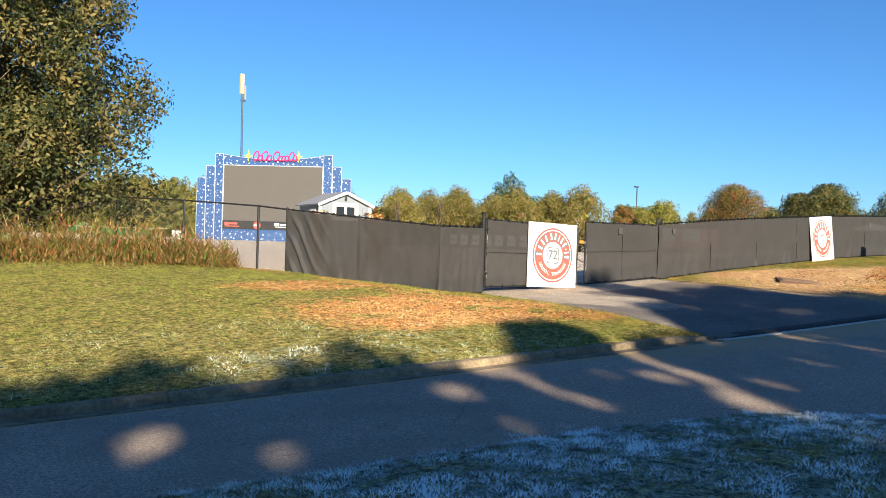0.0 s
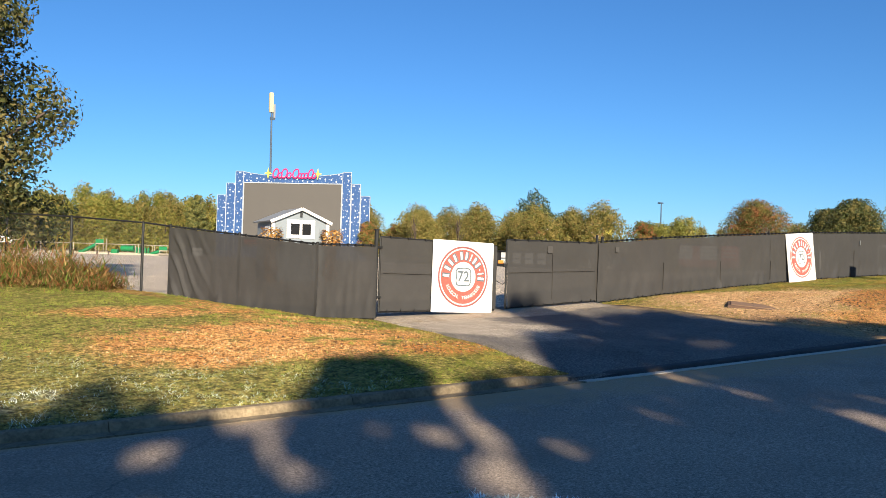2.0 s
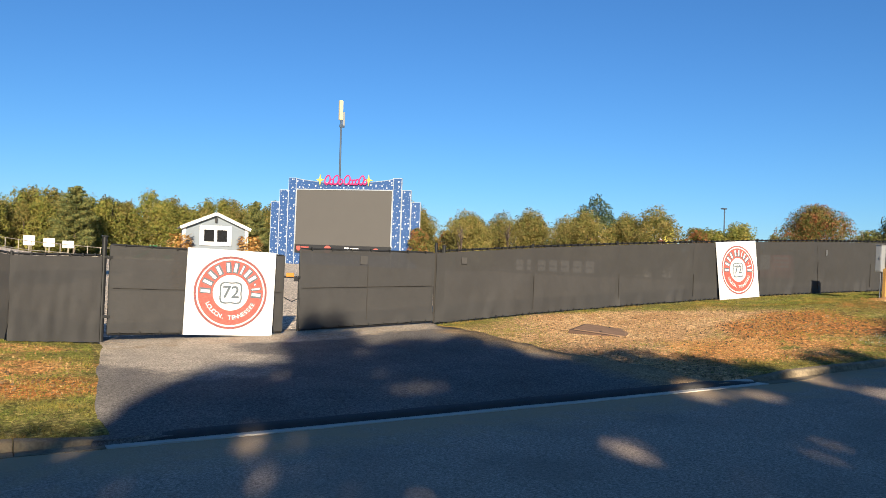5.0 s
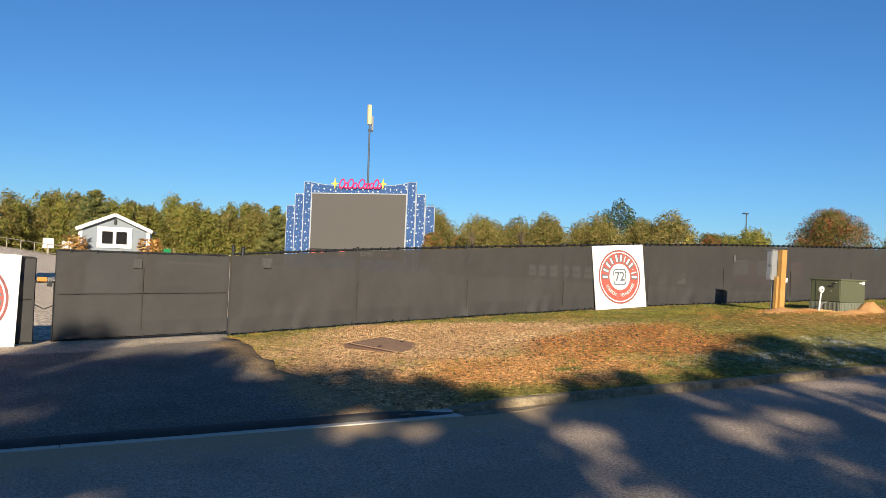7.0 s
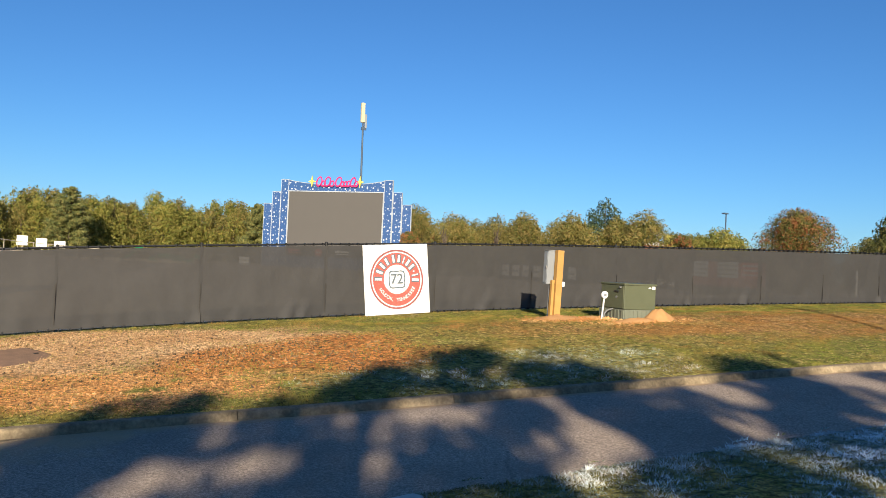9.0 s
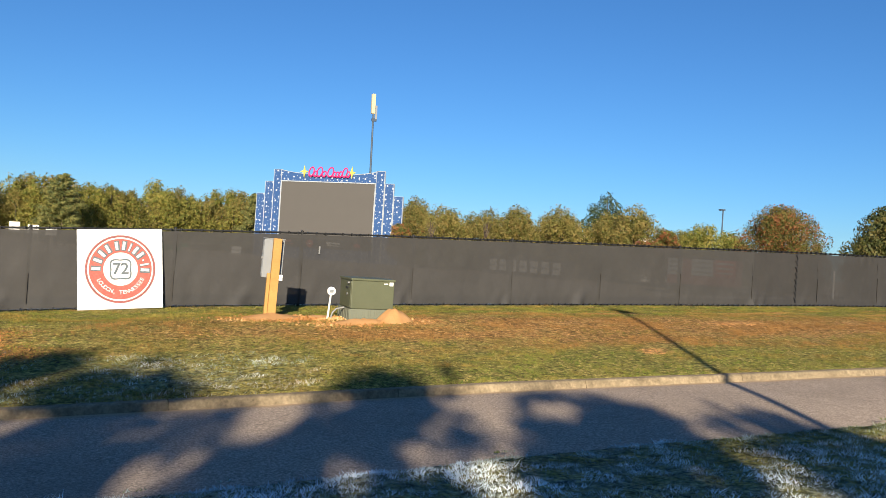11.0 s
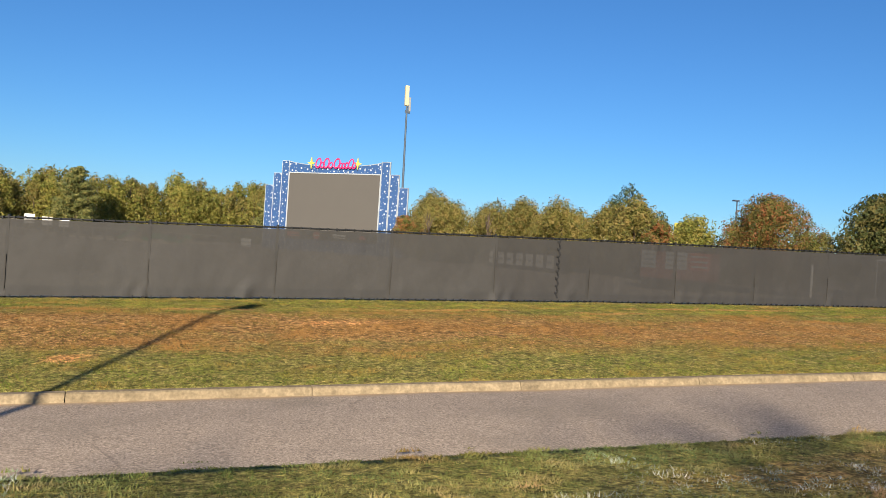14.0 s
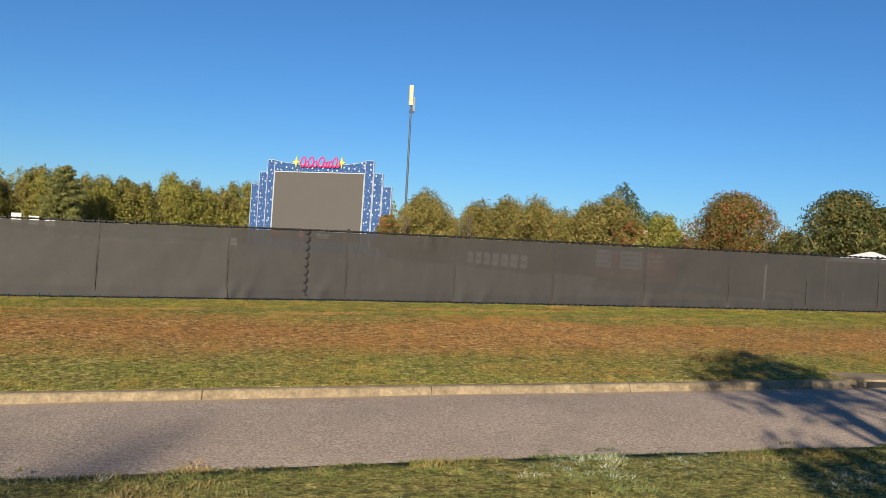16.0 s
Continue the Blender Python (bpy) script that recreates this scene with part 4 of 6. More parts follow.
heap("sand_heap", 22.2, -4.2, 0.46, 0.36, 0.26, M_SAND, "small heap of orange sandy earth against transformer", "sand heap", 1.0)
heap("spoil_heap", 19.9, -3.3, 0.8, 0.45, 0.10, M_SAND, "low orange spoil spread round the timber post", "spoil heap", 4.0)
heap("spoil_heap", 21.5, -4.25, 0.8, 0.30, 0.10, M_SAND, "low orange spoil spread before the transformer", "spoil heap", 7.0)
heap("spoil_heap", 20.9, -3.3, 0.45, 0.3, 0.07, M_SAND, "low orange spoil round the cable marker", "spoil heap", 9.0)

# ---- manhole plate ----
mh = thing("manhole_plate", pose(8.56, -3.43, float(ground_z(8.56, -3.43)) - 0.03, 4.0, -2.5, 34.5) @ Matrix.Diagonal((0.92, 0.92, 1, 1)), "rusty square steel plate on a low concrete collar", "manhole")
part("collar", box(bmesh.new(), -0.72, 0.72, -0.72, 0.72, -0.12, 0.055, 0.02), M_RUSTY, mh)
part("plate", box(bmesh.new(), -0.62, 0.62, -0.62, 0.62, 0.057, 0.075, 0.006), M_PLATE, mh)
for sx in (-0.45, 0.45):
    part("lifting_eye", box(bmesh.new(), sx - 0.05, sx + 0.05, -0.02, 0.02, 0.076, 0.09, 0.006), M_STEEL, mh)

# ---- small grey booth ----
hm = pose(5.24, 18.05, 0.02, 0, 0, -10) @ Matrix.Diagonal((1.04, 1.04, 1.04, 1))
house = thing("ticket_booth", hm, "small grey gabled booth with white trim and grey shingle roof", "booth")
HW, HE, HP, HD = 1.27, 2.70, 3.26, 2.9


def gable_wall(bm, y0, y1):
    pts = [(-HW, -0.1), (HW, -0.1), (HW, HE), (0, HP), (-HW, HE)]
    a = [bm.verts.new((x, y0, z)) for x, z in pts]
    b = [bm.verts.new((x, y1, z)) for x, z in pts]
    bm.faces.new(a)
    bm.faces.new(b[::-1])
    for i in range(5):
        bm.faces.new((a[i], b[i], b[(i + 1) % 5], a[(i + 1) % 5]))
    return bm


part("front_wall", gable_wall(bmesh.new(), 0, 0.1), M_SIDING, house)
part("back_wall", gable_wall(bmesh.new(), HD - 0.1, HD), M_SIDING, house)
for sx in (-1, 1):
    part("side_wall", box(bmesh.new(), min(sx * HW, sx * (HW - 0.1)), max(sx * HW, sx * (HW - 0.1)), 0.1, HD - 0.1, -0.1, HE), M_SIDING, house)
    ang = math.atan2(HP - HE, HW)
    q = Matrix.Translation((0, 0, HP + 0.03)) @ Matrix.Rotation(sx * ang, 4, 'Y')
    ln = HW / math.cos(ang) + 0.17
    part("roof_slope", box(bmesh.new(), min(0, sx * ln), max(0, sx * ln), -0.16, HD + 0.16, 0, 0.06, m=q), M_ROOF, house)
    part("barge_board", box(bmesh.new(), min(0, sx * ln), max(0, sx * ln), -0.20, -0.162, -0.06, 0.07, m=q), M_WHITE, house, "white painted barge board")
    part("corner_trim", box(bmesh.new(), sx * HW - 0.07, sx * HW + 0.07, -0.03, -0.002, -0.1, HE + 0.02), M_WHITE, house, "white corner trim")
for i in range(12):
    x = -HW + 0.16 + i * 0.20
    if -0.75 < x < 0.7:
        continue
    part("batten", box(bmesh.new(), x, x + 0.03, -0.014, -0.001, 0, HE), M_SIDING, house)
wn = thing("window", hm @ pose(0, 0, 0), "white-framed double window", "window")
wn.parent = house
wn.matrix_world = hm
del wn["label"], wn["category"]
bm = bmesh.new()
for x0, x1, z0, z1 in ((-0.65, 0.65, 2.62, 2.80), (-0.65, 0.65, 1.96, 2.12), (-0.65, -0.47, 2.12, 2.62), (0.47, 0.65, 2.12, 2.62), (-0.06, 0.06, 2.12, 2.62)):
    box(bm, x0, x1, -0.05, -0.012, z0, z1)
part("window_frame", bm, M_WHITE, wn)
part("pane", box(bmesh.new(), -0.47, -0.06, -0.025, -0.01, 2.12, 2.62), M_GLASS, wn)
part("pane", box(bmesh.new(), 0.06, 0.47, -0.025, -0.01, 2.12, 2.62), M_GLASS, wn)
part("gable_lamp", box(bmesh.new(), -0.05, 0.05, -0.10, -0.005, 2.92, 3.13, 0.02), M_BLACK, house, "black gable lamp")
# side door trim seen from the lane
part("side_window", box(bmesh.new(), -HW - 0.03, -HW - 0.002, 0.5, 1.3, 1.5, 2.5), M_WHITE, house)


def stalks(x, label):
    vs, fs = [], []
    rnd = random.Random(int(x * 100) + 5)
    root = thing("corn_stalks", hm @ pose(x, -0.32, 0.0), label, "corn stalks", "dried corn bundles")
    for i in range(900):
        a, h = rnd.uniform(0, 6.28), rnd.uniform(0.15, 2.4)
        r = 0.12 + 0.22 * abs(math.sin(h * 2.4)) * rnd.random() + (0.16 if h > 1.7 else 0)
        p = Vector((math.cos(a) * r, math.sin(a) * r * 0.8, h))
        d = Vector((math.cos(a + rnd.uniform(-1, 1)), math.sin(a), rnd.uniform(-0.5, 0.9))).normalized()
        s = d.cross(Vector((0, 0, 1))).normalized() * 0.07
        k = len(vs)
        e = p + d * rnd.uniform(0.12, 0.25)
        vs += [p - s, p + s, e + Vector((0, 0, -0.05))]
        fs.append((k, k + 1, k + 2))
    mesh_part("leaves", vs, fs, M_CORN, root)
    bm = bmesh.new()
    for i in range(14):
        a = rnd.uniform(0, 6.28)
        tube(bm, (math.cos(a) * 0.14, math.sin(a) * 0.1, 0), (math.cos(a) * 0.22, math.sin(a) * 0.16, rnd.uniform(1.9, 2.4)), 0.014, 0.008, 5)
    part("stems", bm, M_CORN, root)
    return root


stalks(-1.42, "bundle of dried orange corn stalks at booth corner")
stalks(1.38, "bundle of dried orange corn stalks at booth corner")

# ---- drive-in screen ----
SU = Vector((0.7097, -0.7045, 0))
sm = Matrix(((SU.x, -SU.y, 0, 55.02), (SU.y, SU.x, 0, 146.35), (0, 0, 1, 0), (0, 0, 0, 1)))
big = thing("outdoor_screen", sm, "giant grey outdoor film screen framed by blue starry panels", "film screen")
W = 21.53
part("screen_panel", box(bmesh.new(), 0.1, W - 0.1, -0.25, 0.25, 4.2, 15.85), M_SCREEN, big, "matt grey display panel")
for nm, x0, x1, y0, y1, z0, z1 in (("inner_trim", -0.02, 0.1, -0.32, 0.2, 4.2, 15.95), ("inner_trim", W - 0.1, W + 0.02, -0.32, 0.2, 4.2, 15.95), ("inner_trim", -0.02, W + 0.02, -0.33, 0.2, 15.85, 16.02)):
    part(nm, box(bmesh.new(), x0, x1, y0, y1, z0, z1), M_TRIM, big)
part("sponsor_strip", box(bmesh.new(), 0.1, W - 0.1, -0.3, 0.25, 2.4, 4.2), M_BLACK, big, "black strip with small coloured plates")
for x, w, z, h, m_ in ((0.5, 0.9, 3.5, 0.7, M_RED), (1.5, 1.8, 3.55, 0.42, M_RED), (0.6, 3.1, 2.98, 0.2, M_RED), (11.4, 1.0, 3.55, 0.55, M_WHITE), (12.6, 1.9, 3.55, 0.32, M_WHITE), (11.6, 2.8, 3.05, 0.16, M_WHITE)):
    part("plate", box(bmesh.new(), x, x + w, -0.34, -0.30, z - h / 2, z + h / 2), m_, big)
bm = bmesh.new()
bmesh.ops.create_cone(bm, cap_ends=True, segments=24, radius1=0.8, radius2=0.8, depth=0.05, matrix=Matrix.Translation((7.6, -0.32, 3.3)) @ Matrix.Rotation(math.pi / 2, 4, 'X'))
part("plate", bm, M_RED, big)
part("plate_bar", box(bmesh.new(), 7.05, 8.15, -0.37, -0.345, 3.2, 3.4), M_WHITE, big)
bm = bmesh.new()
bmesh.ops.create_cone(bm, cap_ends=True, segments=24, radius1=0.8, radius2=0.8, depth=0.05, matrix=Matrix.Translation((18.3, -0.32, 3.0)) @ Matrix.Rotation(math.pi / 2, 4, 'X'))
bmesh.ops.bisect_plane(bm, geom=bm.verts[:] + bm.edges[:] + bm.faces[:], plane_co=(0, 0, 3.0), plane_no=(0, 0, -1), clear_outer=True)
part("plate", bm, M_RED, big, "red half-round plate")
part("base_panel", box(bmesh.new(), 0.0, W, -0.2, 0.3, -0.2, 2.4), M_STARS, big)


def wing(x0, x1, z1, y):
    part("star_panel", box(bmesh.new(), x0, x1, y - 0.2, y + 0.2, -0.2, z1), M_STARS, big, "blue panel with white stars")
    for a, b in ((x0 - 0.03, x0 + 0.06), (x1 - 0.06, x1 + 0.03)):
        part("panel_trim", box(bmesh.new(), a, b, y - 0.26, y + 0.1, -0.2, z1 + 0.05), M_TRIM, big)
    part("panel_trim", box(bmesh.new(), x0, x1, y - 0.25, y + 0.1, z1 - 0.02, z1 + 0.06), M_TRIM, big)


wing(-1.85, -0.1, 18.3, -0.05)
wing(-3.92, -1.95, 15.75, 0.1)
wing(-5.95, -4.02, 13.2, 0.25)
wing(W + 0.1, W + 1.95, 18.4, -0.05)
wing(W + 2.05, W + 3.95, 15.95, 0.1)
wing(W + 4.05, W + 6.0, 13.5, 0.25)
# header dips in a shallow curve towards the middle
bm = bmesh.new()
n = 24
ft, fb = [], []
for i in range(n + 1):
    s = i / n
    x = -0.1 + (W + 0.2) * s
    z = 18.25 - 0.95 * math.sin(math.pi * s) ** 0.8
    ft.append((x, z))
va = [bm.verts.new((x, -0.2, z)) for x, z in ft]
vb = [bm.verts.new((x, 0.2, z)) for x, z in ft]
vc = [bm.verts.new((x, -0.2, 16.05)) for x, z in ft]
vd = [bm.verts.new((x, 0.2, 16.05)) for x, z in ft]
for i in range(n):
    bm.faces.new((vc[i], vc[i + 1], va[i + 1], va[i]))
    bm.faces.new((va[i], va[i + 1], vb[i + 1], vb[i]))
    bm.faces.new((vd[i + 1], vd[i], vb[i], vb[i + 1]))
part("header", bm, M_STARS, big)
bm = bmesh.new()
for i in range(n):
    tube(bm, (ft[i][0], -0.22, ft[i][1]), (ft[i + 1][0], -0.22, ft[i + 1][1]), 0.06, n=6)
part("header_trim", bm, M_TRIM, big)


def hoop(cx, cz, rx, rz, open_deg=0, r=0.15):
    """A slanted pink hoop."""
    pts = []
    for i in range(17):
        a = radians(open_deg / 2 + (360 - open_deg) * i / 16)
        x, z = math.cos(a) * rx, math.sin(a) * rz
        pts.append((cx + x + 0.22 * z, -0.55, cz + z))
    return limb(bmesh.new(), pts, [r] * 17, 6)


for cx, rx, rz in ((7.1, 0.55, 0.95), (8.05, 0.42, 0.55), (9.0, 0.60, 0.95), (10.05, 0.42, 0.55), (11.5, 0.62, 0.95), (12.4, 0.36, 0.5), (13.05, 0.36, 0.5), (13.75, 0.38, 0.55), (14.75, 0.5, 0.92), (15.5, 0.38, 0.55)):
    part("script_loop", hoop(cx, 17.0 + rz, rx, rz, 0), M_PINK, big, "pink neon-like loop")
for cx in (5.43, 16.3):
    bm = bmesh.new()
    vs = []
    for i in range(8):
        a = math.pi / 4 * i + math.pi / 2
        r = 1.0 if i % 2 == 0 else 0.30
        vs.append((math.cos(a) * r * 0.95 + cx, math.sin(a) * r * 1.25 + 17.95))
    a_ = [bm.verts.new((x, -0.62, z)) for x, z in vs]
    b_ = [bm.verts.new((x, -0.42, z)) for x, z in vs]
    bm.faces.new(a_)
    bm.faces.new(b_[::-1])
    for i in range(8):
        bm.faces.new((a_[i], b_[i], b_[(i + 1) % 8], a_[(i + 1) % 8]))
    part("star", bm, M_YELLOW, big, "yellow four-pointed star")
for x in (2, 8, 14, 19.5):
    part("back_brace", tube(bmesh.new(), (x, 6.5, -0.2), (x, 0.3, 14.5), 0.2), M_GALV, big)

# ---- storm drain in the kerb ----
dx = 46.6
drain = thing("storm_drain", pose(dx, float(kerb_y(dx)) + 0.06, float(road_z(dx)), 0, 0, math.degrees(math.atan2(float(kerb_y(dx + 1) - kerb_y(dx - 1)), 2.0))), "concrete storm drain inlet set into the kerb", "storm drain")
part("slab", box(bmesh.new(), -0.75, 0.75, -0.10, 0.60, 0.10, 0.145, 0.015), M_KERB, drain)
part("cheek", box(bmesh.new(), -0.75, -0.60, -0.10, 0.60, -0.3, 0.10, 0.01), M_KERB, drain)
part("cheek", box(bmesh.new(), 0.60, 0.75, -0.10, 0.60, -0.3, 0.10, 0.01), M_KERB, drain)
# a black panel paints the darkness of the open inlet
part("inlet_shade", box(bmesh.new(), -0.60, 0.60, -0.085, -0.075, -0.1, 0.098), M_BLACK, drain, "black panel for the shade in the inlet")

post(fence, 6.42, FY + 0.05, 0.15, 2.12, 0.045)
part("strap", box(bmesh.new(), 21.78, 21.82, FY - 0.075, FY - 0.05, 2.42, 2.62, 0.004), M_GALV, fence, "loose pale tie strap")
part("patch", box(bmesh.new(), 4.08, 4.26, FY - 0.064, FY - 0.052, 1.60, 1.80), M_PATCH, fence, "pale grey label patch")
part("patch", box(bmesh.new(), 6.88, 7.04, FY - 0.078, FY - 0.066, 1.70, 1.86), M_PATCH, fence, "pale grey label patch")
# dark strip added so the gap by the hinge post reads dark
part("filler_strip", box(bmesh.new(), 6.14, 6.38, FY + 0.015, FY + 0.03, 0.22, 1.96), M_HEM, fence, "dark strip filling the gap at the hinge post")


# ---- trees ----
def leaf_cloud(rnd, centres, count, size, droop=0.0, whole=False, flat=0.9, ruffle=0.33):
    """Many small leaves in the shells of a few lobes; whole leaves have four corners, far ones three."""
    c = np.array([q[:3] for q in centres])
    r = np.array([q[3] for q in centres])
    g = np.random.RandomState(rnd.randint(0, 10 ** 6))
    w = r ** 2 / (r ** 2).sum()
    pick = g.choice(len(c), count, p=w)
    d = g.normal(size=(count, 3))
    d /= np.linalg.norm(d, axis=1)[:, None]
    rad = r[pick] * (0.55 + 0.5 * g.rand(count) ** 0.6)
    p = c[pick] + d * rad[:, None] * np.array([1, 1, flat])
    nrm = d + g.normal(size=(count, 3)) * (0.5 if whole else ruffle)
    nrm /= np.linalg.norm(nrm, axis=1)[:, None]
    up = g.normal(size=(count, 3))
    a = np.cross(nrm, up)
    a /= np.linalg.norm(a, axis=1)[:, None]
    b = np.cross(nrm, a)
    b[:, 2] -= droop
    s = size * (0.6 + 0.8 * g.rand(count))[:, None]
    a, b = a * s, b * s * 0.75
    if not whole:
        v = np.empty((count * 3, 3))
        v[0::3], v[1::3], v[2::3] = p - a - b * 0.35, p + a - b * 0.2, p + b * 0.85
        return v, np.arange(count * 3).reshape(count, 3)
    v = np.empty((count * 4, 3))
    v[0::4], v[1::4], v[2::4], v[3::4] = p - a, p - b * 0.6 + a * 0.1, p + a, p + b * 0.7
    f = np.arange(count * 4).reshape(count, 4)
    return v, f


def crown_lobes(rnd, h, base, radius, n, low=0.2, lobe=1.0):
    """Lobes that fill an uneven egg between base and h."""
    out = []
    for i in range(n):
        z = base + (h - base) * (0.08 + 0.84 * rnd.random())
        s = (z - base) / (h - base)
        env = radius * (math.sin(math.pi * min(1, s * (0.98 - low) + low)) ** 0.7)
        a, q = rnd.uniform(0, 6.283), rnd.random() ** 0.5
        r = radius * rnd.uniform(0.24, 0.42) * lobe
        q = max(0.0, env - r * 0.8) * q
        out.append((math.cos(a) * q, math.sin(a) * q, min(z, h - r * 0.7), r))
    out.append((0, 0, h - radius * 0.35, radius * 0.33))
    return out


def make_tree(name, h, base, radius, lobes, leaves, size, leaf, bark, label, category, seed, group="", limbs=6, low=0.2, lobe=1.0, flat=0.9):
    rnd = random.Random(seed)
    t = thing(name, Matrix(), label, category, group)
    bm = bmesh.new()
    r0 = 0.022 * h + 0.03
    bend = rnd.uniform(-0.2, 0.2)
    limb(bm, [(0, 0, -0.3), (0.02, 0, h * 0.2), (bend, 0.1, h * 0.45), (bend * 1.5, -0.05, h * 0.8)], [r0 * 1.25, r0, r0 * 0.65, r0 * 0.15], 8)
    lo = crown_lobes(rnd, h, base, radius, lobes, low, lobe)
    for i in range(limbs):
        x, y, z, r = lo[i % len(lo)]
        z0 = max(base * 0.9, z - h * 0.28)
        limb(bm, [(bend * z0 / h, 0, z0), (x * 0.5, y * 0.5, (z0 + z) / 2 + 0.1), (x, y, z)], [r0 * 0.45, r0 * 0.28, r0 * 0.08], 5)
    part("trunk", bm, bark, t, smooth=True)
    v, f = leaf_cloud(rnd, lo, leaves, size, whole=name in ("roadside_tree", "large_tree"), flat=flat)
    mesh_part("crown", v, f, leaf, t)
    return t


def make_conifer(h, radius, leaves, size, label, seed, name="conifer", leaf=None, group=""):
    rnd = random.Random(seed)
    t = thing(name, Matrix(), label, "tree", group)
    part("trunk", tube(bmesh.new(), (0, 0, -0.3), (0, 0, h * 0.97), 0.02 * h, 0.02, 8), M_BARK, t)
    lo = []
    for i in range(46):
        s = (i + rnd.random()) / 46
        z = h * (0.10 + 0.88 * s)
        r = radius * (1 - s) ** 0.85 + 0.15
        a = i * 2.4 + rnd.uniform(-0.4, 0.4)
        q = r * rnd.uniform(0.45, 1.0)
        lo.append((math.cos(a) * q * 0.92, math.sin(a) * q * 0.92, z - 0.1 * q, 0.25 + r * 0.33))
    v, f = leaf_cloud(rnd, lo, leaves, size, droop=0.5)
    mesh_part("crown", v, f, leaf or M_NEEDLE, t)
    return t


def make_pine(h, radius, leaves, size, label, seed):
    """A pine with flat, uneven boughs set apart along the trunk."""
    rnd = random.Random(seed)
    t = thing("pine", Matrix(), label, "tree")
    lo = []
    bm = limb(bmesh.new(), [(0, 0, -0.3), (0.15, 0, h * 0.5), (0.05, 0.1, h * 0.96)], [0.022 * h, 0.014 * h, 0.03], 8)
    for k in range(46):
        s = k / 45
        z = h * (0.10 + 0.86 * s)
        a = k * 2.4 + rnd.uniform(-0.5, 0.5)
        ln = radius * (1 - s) ** 0.5 * rnd.uniform(0.6, 1.12) + 0.3
        tip = (math.cos(a) * ln, math.sin(a) * ln, z + 0.22 * ln)
        tube(bm, (0.05, 0, z), tip, 0.08 * (1 - s) + 0.02, 0.015, 5)
        for j in range(4):
            f = 0.35 + 0.22 * j
            lo.append((tip[0] * f + rnd.gauss(0, 0.15), tip[1] * f + rnd.gauss(0, 0.15), z + 0.22 * ln * f + rnd.uniform(-0.1, 0.2), (0.52 + 0.20 * ln) * rnd.uniform(0.8, 1.2)))
    lo.append((0.05, 0.1, h * 0.97, 0.45))
    part("trunk", bm, M_BARK, t, smooth=True)
    v, f = leaf_cloud(rnd, lo, leaves, size, flat=0.5)
    mesh_part("crown", v, f, M_PINE, t)
    return t


def put_copies(proto, spots, rnd):
    """First spot takes the tree itself, the others take copies, each turned and scaled."""
    for i, (x, y, z, s) in enumerate(spots):
        m = pose(x, y, z, 0, 0, rnd.uniform(0, 360)) @ Matrix.Diagonal((s * rnd.uniform(0.92, 1.1), s * rnd.uniform(0.92, 1.1), s, 1))
        if i == 0:
            proto.matrix_basis = m
        else:
            copy_thing(proto, m)


rt = random.Random(11)
F = "wood behind the lot"
protos = [make_tree("forest_tree", 14.0, 0.4, 4.4, 90, 4200, 0.26, M_LEAF_GREEN, M_BARK, "green leafy tree in the wood behind the lot", "tree", 21, F, lobe=0.62, flat=1.6),
          make_tree("forest_tree", 13.6, 0.3, 4.2, 90, 4200, 0.26, M_LEAF_OLIVE, M_BARK, "olive-brown leafy tree in the wood behind the lot", "tree", 22, F, lobe=0.62, flat=1.6),
          make_conifer(12.6, 8.0, 4200, 0.28, "pointed yellow-green tree in the wood behind the lot", 23, "forest_tree", M_LEAF_GREEN, F),
          make_tree("forest_tree", 13.0, 0.2, 4.6, 90, 4200, 0.26, M_LEAF_OLIVE, M_BARK, "broad olive leafy tree in the wood behind the lot", "tree", 24, F, lobe=0.62, flat=1.5)]
spots = [[], [], [], []]
# wood edge: a line that bends round the back of the lot
edge = [(-62, 108), (-32, 136), (2, 172), (30, 190), (62, 202), (92, 190)]
n_edge = 60
for row, off in ((0, 0), (1, 6.5)):
    for i in range(n_edge):
        s = (i + 0.5 * (row % 2) + rt.uniform(-0.25, 0.25)) / n_edge * (len(edge) - 1)
        k = max(0, min(len(edge) - 2, int(s)))
        u = s - k
        x = edge[k][0] + (edge[k + 1][0] - edge[k][0]) * u - off * 0.6 + rt.uniform(-1, 1)
        y = edge[k][1] + (edge[k + 1][1] - edge[k][1]) * u + off * 0.8 + rt.uniform(-1.5, 1.5)
        sc = rt.uniform(0.86, 1.06) * (0.98 if row == 0 else 1.14) * float(np.interp(x, [-60, 0, 40, 70, 100], [0.92, 1.03, 1.12, 1.2, 1.32]))
        spots[rt.randrange(4)].append((x, y, 0.0, sc))
for i in range(26):
    s = (i + rt.uniform(-0.3, 0.3)) / 25
    spots[rt.choice((0, 1, 3))].append((98 + 82 * s, 186 - 112 * s + rt.uniform(-3, 3), 0.0, rt.uniform(0.72, 0.92)))
for p, sp in zip(protos, spots):
    put_copies(p, sp, rt)

